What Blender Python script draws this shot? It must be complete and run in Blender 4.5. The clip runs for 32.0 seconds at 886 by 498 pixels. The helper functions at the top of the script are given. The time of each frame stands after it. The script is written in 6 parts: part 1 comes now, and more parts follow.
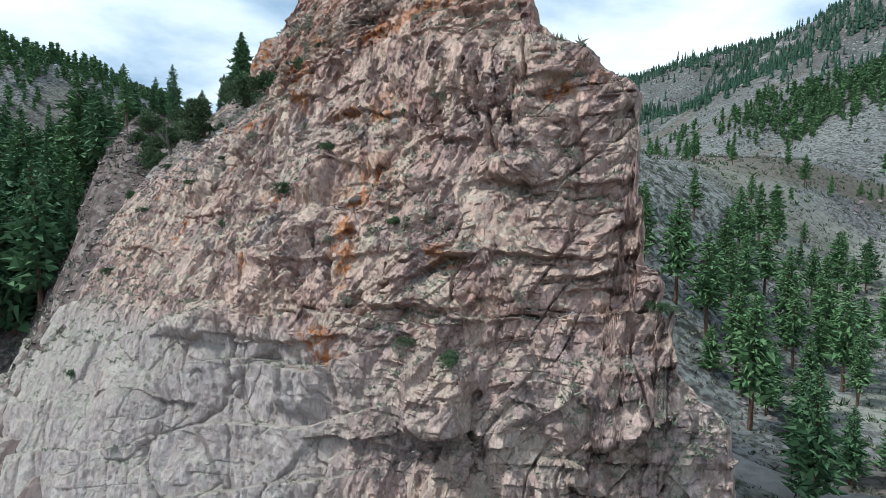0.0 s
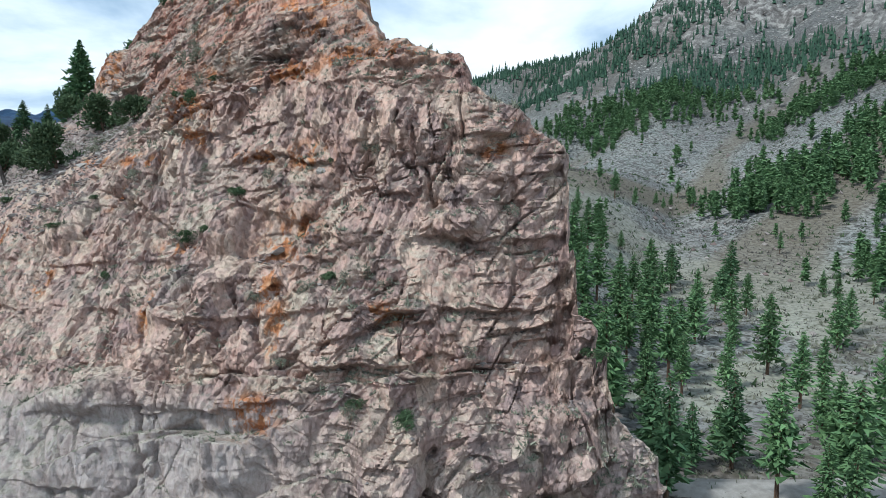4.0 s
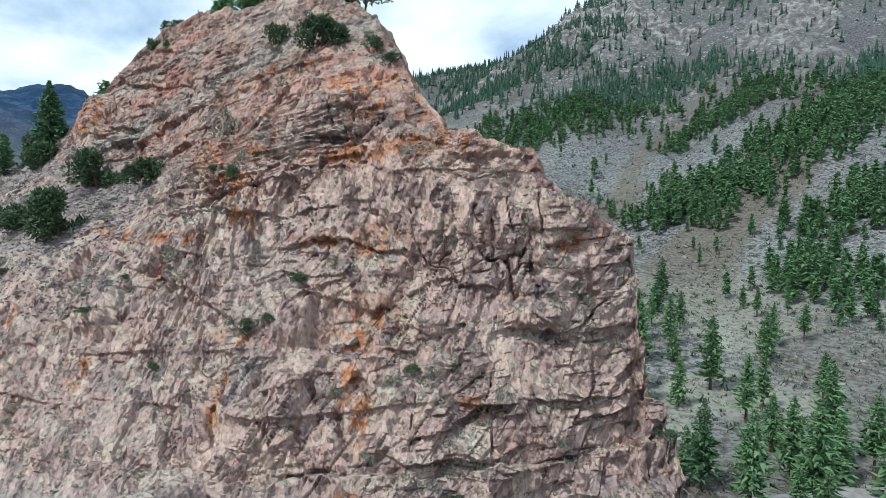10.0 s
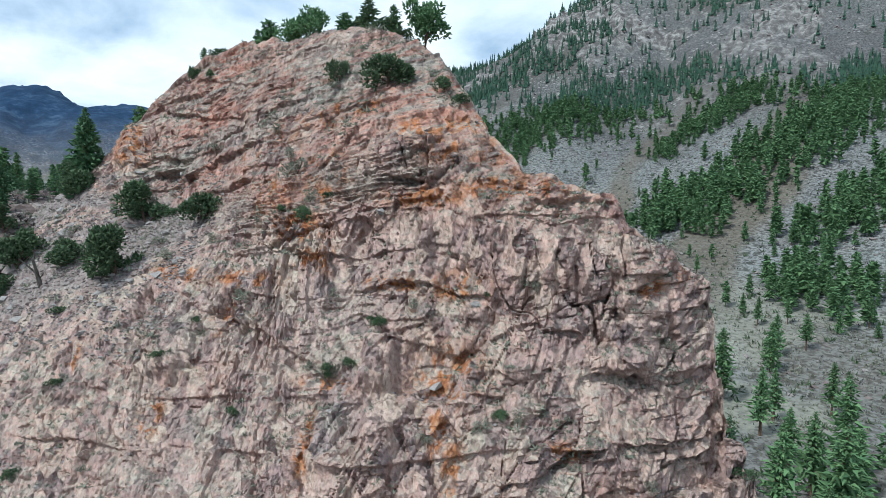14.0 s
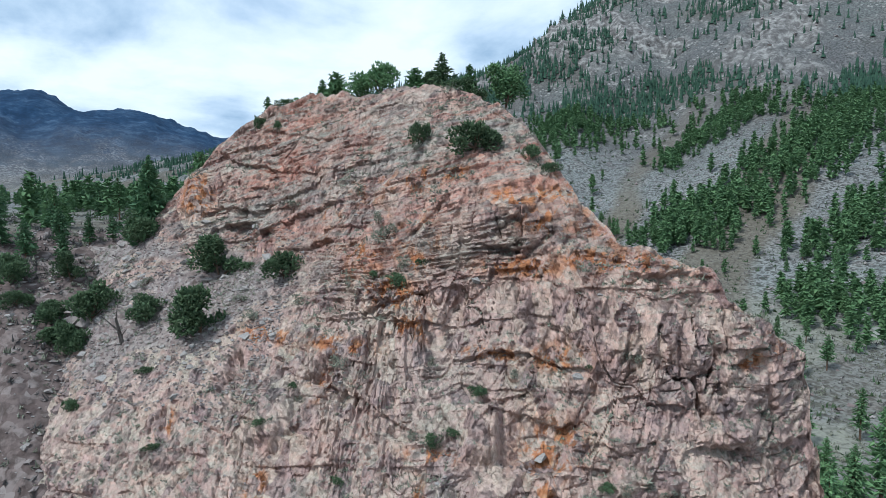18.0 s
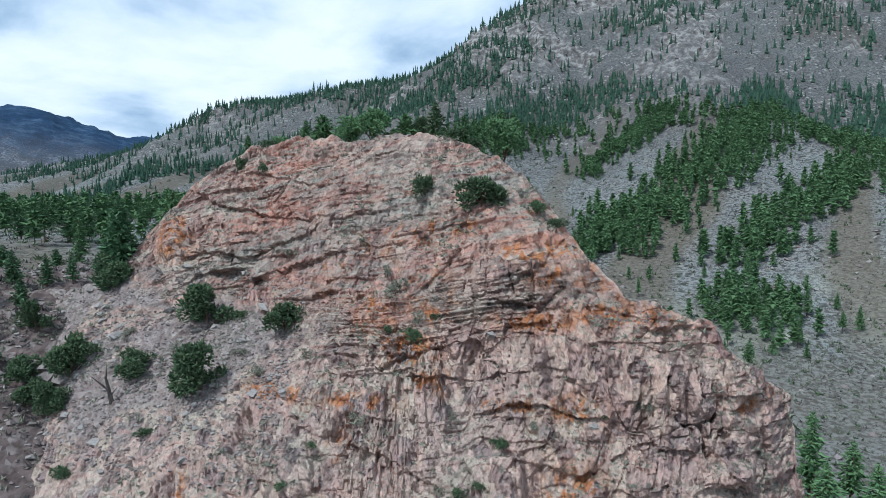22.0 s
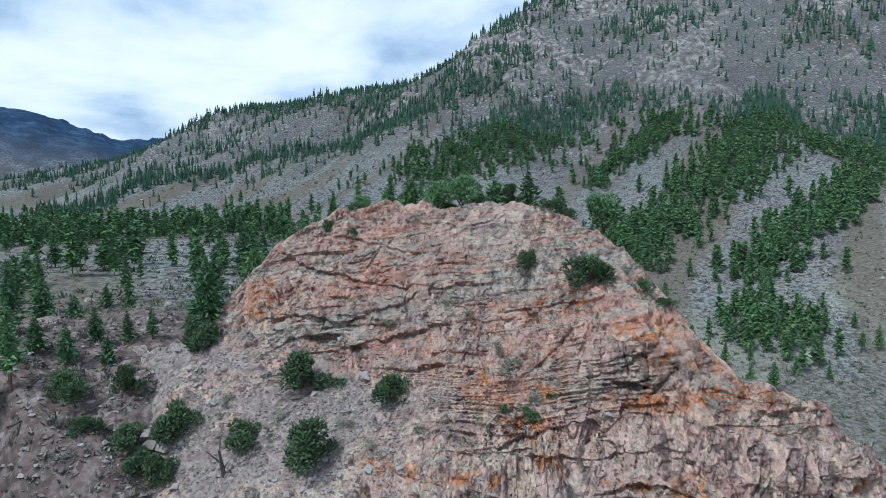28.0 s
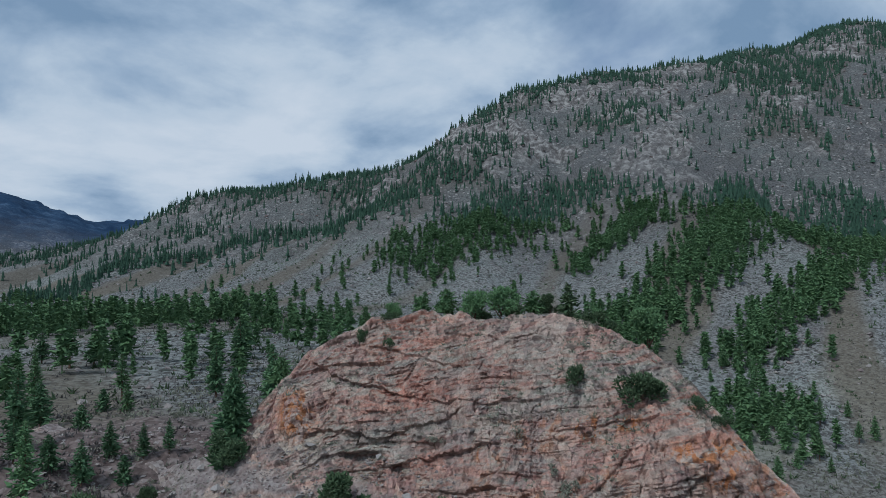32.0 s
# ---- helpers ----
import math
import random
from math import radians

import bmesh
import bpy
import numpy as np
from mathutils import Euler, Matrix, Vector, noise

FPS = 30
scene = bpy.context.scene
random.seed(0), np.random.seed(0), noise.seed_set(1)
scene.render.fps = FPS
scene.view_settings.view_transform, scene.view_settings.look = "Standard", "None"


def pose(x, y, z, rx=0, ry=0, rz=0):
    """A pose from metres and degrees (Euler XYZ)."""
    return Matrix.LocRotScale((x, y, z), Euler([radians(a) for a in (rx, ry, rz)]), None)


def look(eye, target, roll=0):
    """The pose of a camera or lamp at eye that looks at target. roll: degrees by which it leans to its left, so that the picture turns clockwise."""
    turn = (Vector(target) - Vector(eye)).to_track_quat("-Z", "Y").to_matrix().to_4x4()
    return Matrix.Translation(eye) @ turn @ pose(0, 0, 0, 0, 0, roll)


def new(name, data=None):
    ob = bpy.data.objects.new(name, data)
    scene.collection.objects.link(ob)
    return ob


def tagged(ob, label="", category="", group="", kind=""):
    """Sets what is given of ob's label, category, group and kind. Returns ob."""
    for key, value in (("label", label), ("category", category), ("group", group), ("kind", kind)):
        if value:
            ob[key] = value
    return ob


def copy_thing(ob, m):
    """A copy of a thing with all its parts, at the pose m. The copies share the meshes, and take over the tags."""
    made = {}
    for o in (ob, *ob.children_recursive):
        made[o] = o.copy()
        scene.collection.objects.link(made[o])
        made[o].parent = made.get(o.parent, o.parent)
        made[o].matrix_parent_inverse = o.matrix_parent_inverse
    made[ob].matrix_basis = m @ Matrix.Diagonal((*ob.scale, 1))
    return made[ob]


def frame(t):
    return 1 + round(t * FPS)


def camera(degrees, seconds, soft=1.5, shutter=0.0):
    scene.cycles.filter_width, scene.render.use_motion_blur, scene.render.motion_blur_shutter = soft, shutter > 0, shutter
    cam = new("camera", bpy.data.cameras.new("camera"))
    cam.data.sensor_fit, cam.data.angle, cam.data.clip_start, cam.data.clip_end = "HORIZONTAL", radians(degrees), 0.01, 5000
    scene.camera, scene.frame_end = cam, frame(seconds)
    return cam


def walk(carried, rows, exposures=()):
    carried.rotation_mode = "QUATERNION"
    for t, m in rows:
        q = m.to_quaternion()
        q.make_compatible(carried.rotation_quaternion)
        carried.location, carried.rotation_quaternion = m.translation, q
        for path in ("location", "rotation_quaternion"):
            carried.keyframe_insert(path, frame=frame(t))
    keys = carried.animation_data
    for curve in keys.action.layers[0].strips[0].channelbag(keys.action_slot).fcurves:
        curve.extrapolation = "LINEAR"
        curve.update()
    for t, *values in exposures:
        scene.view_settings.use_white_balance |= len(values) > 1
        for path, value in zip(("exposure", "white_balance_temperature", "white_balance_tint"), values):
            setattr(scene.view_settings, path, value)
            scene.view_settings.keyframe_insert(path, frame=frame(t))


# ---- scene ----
cam = camera(71.0, 32.0, soft=0.6)
EXPOSURES = [(0, 0.42, 6000, 4), (14, 0.38, 5850, 4), (21, 0.22, 5680, 5), (30.8, 0.20, 5620, 6), (32, -0.48, 5700, 7)]
METRES, EYE, TILT, LEAN, TURN = 64.0, 40.0, -6.0, 0.0, 0.0
ROWS = [
    (0.0, 0.0, 0.0, 0.0, 0.0, 0.0, -0.0),
    (0.5, -0.0145, -0.0005, 0.0077, -2.3, 0.13, 0.2),
    (1.0, -0.0286, -0.0004, 0.0141, -6.13, 0.15, 0.55),
    (1.5, -0.0423, 0.0008, 0.0208, -9.1, 0.09, 0.86),
    (2.0, -0.0561, 0.0026, 0.0273, -10.69, 0.05, 1.01),
    (2.5, -0.0698, 0.0045, 0.0341, -12.08, 0.01, 1.13),
    (4.5, -0.1237, 0.0161, 0.0593, -16.88, -0.11, 1.62),
    (5.0, -0.137, 0.019, 0.0671, -17.09, -0.14, 1.63),
    (5.5, -0.1503, 0.0225, 0.0752, -17.3, -0.15, 1.64),
    (6.0, -0.1644, 0.0255, 0.0831, -17.42, -0.11, 1.66),
    (6.5, -0.1791, 0.0282, 0.0916, -17.53, -0.13, 1.67),
    (7.0, -0.1935, 0.0311, 0.1004, -17.62, -0.14, 1.68),
    (7.5, -0.2077, 0.0341, 0.1087, -17.75, -0.12, 1.68),
    (8.0, -0.2212, 0.0372, 0.1171, -17.98, -0.13, 1.7),
    (8.5, -0.2343, 0.0411, 0.1253, -19.4, -0.12, 1.83),
    (9.0, -0.2468, 0.0465, 0.1336, -22.18, -0.21, 2.12),
    (9.5, -0.2592, 0.0517, 0.1412, -23.62, -0.26, 2.27),
    (10.0, -0.2707, 0.056, 0.1479, -24.56, -0.31, 2.35),
    (10.5, -0.2821, 0.0602, 0.1516, -25.08, -0.31, 2.4),
    (11.0, -0.2937, 0.0646, 0.1547, -25.35, -0.34, 2.43),
    (11.5, -0.3053, 0.0688, 0.1598, -25.55, -0.35, 2.45),
    (12.0, -0.3172, 0.0733, 0.1668, -25.77, -0.36, 2.51),
    (12.5, -0.3292, 0.0783, 0.174, -25.93, -0.34, 2.55),
    (13.0, -0.3411, 0.0834, 0.1818, -26.03, -0.34, 2.58),
    (13.5, -0.3532, 0.0888, 0.1899, -26.11, -0.32, 2.61),
    (14.0, -0.3654, 0.0945, 0.1982, -26.25, -0.3, 2.64),
    (14.5, -0.3782, 0.1, 0.2074, -26.38, -0.28, 2.67),
    (16.5, -0.4307, 0.1189, 0.2474, -26.62, -0.13, 2.73),
    (17.0, -0.4437, 0.1232, 0.2581, -26.64, -0.1, 2.74),
    (17.5, -0.4572, 0.1275, 0.2687, -26.68, -0.08, 2.75),
    (18.0, -0.4709, 0.1315, 0.279, -26.7, -0.06, 2.76),
    (18.5, -0.4845, 0.1351, 0.2889, -26.71, -0.05, 2.78),
    (19.0, -0.4978, 0.1391, 0.2988, -26.94, -0.06, 2.8),
    (19.5, -0.5111, 0.1434, 0.3084, -27.9, -0.08, 2.88),
    (20.0, -0.5243, 0.1482, 0.3183, -29.75, -0.19, 3.08),
    (20.5, -0.5377, 0.1532, 0.3279, -31.55, -0.28, 3.24),
    (21.0, -0.5505, 0.1584, 0.3368, -33.49, -0.37, 3.43),
    (21.5, -0.5636, 0.1642, 0.3445, -33.97, -0.4, 3.5),
    (22.0, -0.5759, 0.1698, 0.3517, -34.15, -0.41, 3.54),
    (22.5, -0.5881, 0.1751, 0.36, -34.24, -0.41, 3.54),
    (23.0, -0.6006, 0.1805, 0.3686, -34.26, -0.42, 3.55),
    (23.5, -0.613, 0.1857, 0.3769, -34.32, -0.43, 3.57),
    (24.0, -0.6249, 0.1913, 0.3855, -34.48, -0.45, 3.57),
    (24.5, -0.6362, 0.1967, 0.3938, -34.54, -0.45, 3.61),
    (25.0, -0.6476, 0.2023, 0.403, -34.57, -0.44, 3.62),
    (25.5, -0.6586, 0.2082, 0.4126, -34.68, -0.44, 3.64),
    (27.5, -0.6977, 0.2316, 0.4525, -34.77, -0.39, 3.69),
    (28.0, -0.7075, 0.2372, 0.4625, -34.77, -0.38, 3.66),
    (28.5, -0.717, 0.2426, 0.4722, -34.75, -0.37, 3.66),
    (29.0, -0.7267, 0.2484, 0.4811, -34.83, -0.34, 3.67),
    (29.5, -0.7361, 0.255, 0.4885, -34.93, -0.33, 3.68),
    (30.0, -0.746, 0.2623, 0.4943, -34.98, -0.32, 3.67),
    (30.5, -0.7562, 0.2703, 0.4999, -35.01, -0.26, 3.67),
    (31.0, -0.7667, 0.278, 0.506, -35.1, 1.99, 3.67),
    (31.5, -0.7772, 0.2861, 0.5116, -35.84, 4.56, 3.72),
    (32.0, -0.7878, 0.2937, 0.5163, -37.07, 6.94, 3.81),
]
walk(cam, [(t, pose(0, 0, EYE, TILT, LEAN, TURN) @ pose(METRES * x, METRES * y, METRES * z, 90 + pitch, roll, yaw)) for t, x, y, z, yaw, pitch, roll in ROWS],
     exposures=EXPOSURES)

# ---- sky, clouds and sun ----
SUN_AZIMUTH, SUN_HEIGHT = 262.0, 54.0      # degrees, clockwise from +y


def build_world():
    world = bpy.data.worlds.new("sky")
    scene.world = world
    world.use_nodes = True
    nt = world.node_tree
    nt.nodes.clear()
    n, ln = nt.nodes.new, nt.links.new
    out, bg = n("ShaderNodeOutputWorld"), n("ShaderNodeBackground")
    sky = n("ShaderNodeTexSky")
    sky.sky_type, sky.sun_disc = "NISHITA", False
    sky.sun_elevation, sky.sun_rotation = radians(SUN_HEIGHT), radians(SUN_AZIMUTH)
    sky.altitude, sky.dust_density = 2000, 1.0
    dim = n("ShaderNodeVectorMath")
    dim.operation = "SCALE"
    dim.inputs[3].default_value = 0.13
    ln(sky.outputs[0], dim.inputs[0])
    # cloud sheet: the direction is laid on a plane overhead, so that clouds flatten towards the horizon
    tc, sep = n("ShaderNodeTexCoord"), n("ShaderNodeSeparateXYZ")
    ln(tc.outputs["Generated"], sep.inputs[0])
    up = n("ShaderNodeMath")
    up.operation, up.inputs[1].default_value = "MAXIMUM", 0.0
    ln(sep.outputs[2], up.inputs[0])
    lift = n("ShaderNodeMath")
    lift.operation, lift.inputs[1].default_value = "ADD", 0.32
    ln(up.outputs[0], lift.inputs[0])
    flat = n("ShaderNodeCombineXYZ")
    for i in (0, 1):
        d = n("ShaderNodeMath")
        d.operation = "DIVIDE"
        ln(sep.outputs[i], d.inputs[0])
        ln(lift.outputs[0], d.inputs[1])
        ln(d.outputs[0], flat.inputs[i])

    def clouds(scale, detail, rough, distortion, shift):
        t = n("ShaderNodeTexNoise")
        t.inputs["Scale"].default_value, t.inputs["Detail"].default_value = scale, detail
        t.inputs["Roughness"].default_value, t.inputs["Distortion"].default_value = rough, distortion
        m = n("ShaderNodeVectorMath")
        m.operation, m.inputs[1].default_value = "ADD", shift
        ln(flat.outputs[0], m.inputs[0])
        ln(m.outputs[0], t.inputs["Vector"])
        return t

    def ramp(src, stops):
        r = n("ShaderNodeValToRGB")
        while len(r.color_ramp.elements) < len(stops):
            r.color_ramp.elements.new(0.5)
        for e, (p, c) in zip(r.color_ramp.elements, stops):
            e.position, e.color = p, (*c, 1)
        ln(src, r.inputs[0])
        return r

    shade = clouds(1.5, 8, 0.56, 0.25, (3.1, 1.7, 0))
    body = ramp(shade.outputs[0], [(0.36, (0.30, 0.42, 0.57)), (0.45, (0.50, 0.61, 0.74)),
                                   (0.53, (0.71, 0.79, 0.87)), (0.64, (0.88, 0.915, 0.955))])
    cover = clouds(0.7, 6, 0.55, 0.2, (7.3, 4.2, 2.0))
    mask = ramp(cover.outputs[0], [(0.24, (0, 0, 0)), (0.36, (1, 1, 1))])
    mix = n("ShaderNodeMix")
    mix.data_type = "RGBA"
    ln(mask.outputs[0], mix.inputs[0])
    ln(dim.outputs[0], mix.inputs[6])
    ln(body.outputs[0], mix.inputs[7])
    ln(mix.outputs[2], bg.inputs[0])
    bg.inputs[1].default_value = 0.95
    ln(bg.outputs[0], out.inputs[0])


build_world()
sun = new("sun", bpy.data.lights.new("sun", "SUN"))
sun.data.energy, sun.data.angle, sun.data.color = 2.85, radians(7), (1.0, 0.965, 0.92)
_a, _h = radians(SUN_AZIMUTH), radians(SUN_HEIGHT)
sun.matrix_world = look((0, 0, 300), Vector((0, 0, 300)) - Vector((math.sin(_a) * math.cos(_h), math.cos(_a) * math.cos(_h), math.sin(_h))))

# ---- noise on arrays ----
def _hash(ix, iy, iz, seed):
    h = (ix * 374761393 + iy * 668265263 + iz * 2147483647 + seed * 974634777) & 0xFFFFFFFF
    h = ((h ^ (h >> 13)) * 1274126177) & 0xFFFFFFFF
    h = ((h ^ (h >> 16)) * 2246822519) & 0xFFFFFFFF
    return (h ^ (h >> 15)) & 0xFFFFFFFF


def rnd(ix, iy, iz, seed):
    return _hash(ix, iy, iz, seed) / 4294967295.0


def vnoise(x, y, z, seed=0):
    """Smooth value noise, -1 to 1."""
    x, y, z = np.broadcast_arrays(np.asarray(x, float), np.asarray(y, float), np.asarray(z, float))
    ix, iy, iz = (np.floor(a).astype(np.int64) for a in (x, y, z))
    fx, fy, fz = x - ix, y - iy, z - iz
    fx, fy, fz = (f * f * f * (f * (f * 6 - 15) + 10) for f in (fx, fy, fz))
    total = np.zeros(x.shape)
    for dx in (0, 1):
        wx = fx if dx else 1 - fx
        for dy in (0, 1):
            wy = wx * (fy if dy else 1 - fy)
            for dz in (0, 1):
                total += wy * (fz if dz else 1 - fz) * rnd(ix + dx, iy + dy, iz + dz, seed)
    return total * 2 - 1


def fbm(x, y, z, octaves=4, seed=0, gain=0.5):
    total, amp = 0.0, 1.0
    for o in range(octaves):
        k = 2.03 ** o
        total = total + amp * vnoise(x * k + o * 17.3, y * k - o * 9.1, z * k + o * 5.7, seed + o)
        amp *= gain
    return total


def cells(x, y, z, seed=0):
    """Nearest of scattered cell centres: F1, F2, a random number of the cell, and the way from its centre."""
    ix, iy, iz = (np.floor(a).astype(np.int64) for a in (x, y, z))
    f1, f2 = np.full(x.shape, 9.0), np.full(x.shape, 9.0)
    val = np.zeros(x.shape)
    way = np.zeros((3,) + x.shape)
    for dx in (-1, 0, 1):
        for dy in (-1, 0, 1):
            for dz in (-1, 0, 1):
                jx, jy, jz = ix + dx, iy + dy, iz + dz
                h = _hash(jx, jy, jz, seed)
                ax = x - jx - ((h & 1023) / 1023.0)
                ay = y - jy - (((h >> 10) & 1023) / 1023.0)
                az = z - jz - (((h >> 20) & 1023) / 1023.0)
                d = np.sqrt(ax * ax + ay * ay + az * az)
                near = d < f1
                f2 = np.where(near, f1, np.minimum(f2, d))
                f1 = np.where(near, d, f1)
                val = np.where(near, _hash(jx, jy, jz, seed + 77) / 4294967295.0, val)
                for k, a in enumerate((ax, ay, az)):
                    way[k] = np.where(near, a, way[k])
    return f1, f2, val, way


def smooth(a, lo, hi):
    t = np.clip((a - lo) / (hi - lo), 0, 1)
    return t * t * (3 - 2 * t)


def curve(x, xs, ys):
    """A smooth curve (monotone between its knots) through a few knots."""
    xs, ys = np.asarray(xs, float), np.asarray(ys, float)
    h = np.diff(xs)
    d = np.diff(ys) / h
    m = np.concatenate([[d[0]], np.where(d[:-1] * d[1:] > 0, 2 * d[:-1] * d[1:] / (d[:-1] + d[1:] + 1e-12 * np.sign(d[:-1] + d[1:] + 1e-30)), 0), [d[-1]]])
    x = np.clip(x, xs[0], xs[-1])
    i = np.clip(np.searchsorted(xs, x) - 1, 0, len(xs) - 2)
    t = (x - xs[i]) / h[i]
    return ((2 * t ** 3 - 3 * t ** 2 + 1) * ys[i] + (t ** 3 - 2 * t ** 2 + t) * h[i] * m[i]
            + (3 * t ** 2 - 2 * t ** 3) * ys[i + 1] + (t ** 3 - t ** 2) * h[i] * m[i + 1])


def mesh_from(name, verts, faces, attrs=(), shade_smooth=False):
    """A mesh from arrays of corners and of quads or triangles."""
    me = bpy.data.meshes.new(name)
    faces = np.asarray(faces, dtype=np.int32)
    n, k = faces.shape
    me.vertices.add(len(verts))
    me.vertices.foreach_set("co", np.asarray(verts, dtype=np.float32).ravel())
    me.loops.add(n * k)
    me.loops.foreach_set("vertex_index", faces.ravel())
    me.polygons.add(n)
    me.polygons.foreach_set("loop_start", np.arange(0, n * k, k, dtype=np.int32))
    me.polygons.foreach_set("use_smooth", np.full(n, shade_smooth))
    for key, values in attrs:
        a = me.attributes.new(key, "FLOAT", "POINT")
        a.data.foreach_set("value", np.asarray(values, dtype=np.float32).ravel())
    me.update(calc_edges=True)
    return me


def grid_faces(rows, cols):
    i = np.arange((rows - 1) * cols).reshape(rows - 1, cols)[:, :-1].ravel()
    return np.stack([i, i + 1, i + cols + 1, i + cols], 1)

# ---- materials ----
class Nodes:
    """A small aid to write node materials."""

    def __init__(self, name, rough=0.9, spec=0.2):
        self.mat = bpy.data.materials.new(name)
        self.mat.use_nodes = True
        self.nt = self.mat.node_tree
        self.bsdf = self.nt.nodes["Principled BSDF"]
        self.bsdf.inputs["Roughness"].default_value = rough
        self.bsdf.inputs["Specular IOR Level"].default_value = spec
        self.co = self.nt.nodes.new("ShaderNodeTexCoord").outputs["Object"]

    def put(self, sock, value):
        if isinstance(value, (int, float)):
            sock.default_value = value
        elif isinstance(value, tuple):
            sock.default_value = (*value, 1) if len(value) == 3 and len(sock.default_value) == 4 else value
        else:
            self.nt.links.new(value, sock)

    def stretch(self, scale, turn=(0, 0, 0)):
        m = self.nt.nodes.new("ShaderNodeMapping")
        self.put(m.inputs[0], self.co)
        m.inputs["Scale"].default_value, m.inputs["Rotation"].default_value = scale, turn
        return m.outputs[0]

    def noise(self, scale, detail=5, rough=0.55, distort=0.0, co=None):
        t = self.nt.nodes.new("ShaderNodeTexNoise")
        self.put(t.inputs["Vector"], co or self.co)
        for key, v in (("Scale", scale), ("Detail", detail), ("Roughness", rough), ("Distortion", distort)):
            t.inputs[key].default_value = v
        return t.outputs[0]

    def voronoi(self, scale, feature="F1", co=None, out="Distance"):
        t = self.nt.nodes.new("ShaderNodeTexVoronoi")
        t.feature = feature
        self.put(t.inputs["Vector"], co or self.co)
        t.inputs["Scale"].default_value = scale
        return t.outputs[out]

    def vmath(self, op, a, b=None):
        m = self.nt.nodes.new("ShaderNodeVectorMath")
        m.operation = op
        self.put(m.inputs[0], a)
        if b is not None:
            self.put(m.inputs[3 if op == "SCALE" else 1], b)
        return m.outputs["Value" if op in ("DOT_PRODUCT", "LENGTH") else "Vector"]

    def facets(self, scale, co, steep):
        """Broken faces: each cell is a plane with a tilt of its own. Height in metres, a random number, and the way to the edge."""
        t = self.nt.nodes.new("ShaderNodeTexVoronoi")
        self.put(t.inputs["Vector"], co)
        t.inputs["Scale"].default_value = scale
        tilt = self.vmath("SUBTRACT", t.outputs["Color"], (0.5, 0.5, 0.5))
        off = self.vmath("SUBTRACT", co, t.outputs["Position"])
        h = self.math("MULTIPLY", self.vmath("DOT_PRODUCT", tilt, off), steep)
        sep = self.nt.nodes.new("ShaderNodeSeparateColor")
        self.put(sep.inputs[0], t.outputs["Color"])
        h = self.math("ADD", h, self.math("MULTIPLY", sep.outputs[1], 0.10 * steep / scale))
        return h, sep.outputs[0], self.voronoi(scale, "DISTANCE_TO_EDGE", co)

    def attr(self, key):
        a = self.nt.nodes.new("ShaderNodeAttribute")
        a.attribute_name = key
        return a.outputs["Fac"]

    def object_random(self):
        return self.nt.nodes.new("ShaderNodeObjectInfo").outputs["Random"]

    def island_random(self):
        return self.nt.nodes.new("ShaderNodeNewGeometry").outputs["Random Per Island"]

    def ramp(self, fac, *stops):
        r = self.nt.nodes.new("ShaderNodeValToRGB")
        while len(r.color_ramp.elements) < len(stops):
            r.color_ramp.elements.new(0.5)
        for e, (p, c) in zip(r.color_ramp.elements, stops):
            e.position = p
            e.color = (*c, 1) if isinstance(c, tuple) else (c, c, c, 1)
        self.put(r.inputs[0], fac)
        return r.outputs[0]

    def math(self, op, a, b=0.0):
        m = self.nt.nodes.new("ShaderNodeMath")
        m.operation = op
        self.put(m.inputs[0], a)
        self.put(m.inputs[1], b)
        return m.outputs[0]

    def mix(self, fac, a, b, blend="MIX"):
        m = self.nt.nodes.new("ShaderNodeMix")
        m.data_type, m.blend_type = "RGBA", blend
        self.put(m.inputs[0], fac)
        self.put(m.inputs[6], a)
        self.put(m.inputs[7], b)
        return m.outputs[2]

    def finish(self, colour, height=None, depth=0.05, strength=0.6):
        self.put(self.bsdf.inputs["Base Color"], colour)
        if height is not None:
            b = self.nt.nodes.new("ShaderNodeBump")
            b.inputs["Strength"].default_value, b.inputs["Distance"].default_value = strength, depth
            self.put(b.inputs["Height"], height)
            self.put(self.bsdf.inputs["Normal"], b.outputs[0])
        return self.mat


# the rock fin: its nose, the way along it and the way into it
NOSE = np.array((12.0, 33.0))
ALONG = np.array((-0.769, 0.639))
INTO = np.array((0.639, 0.769))


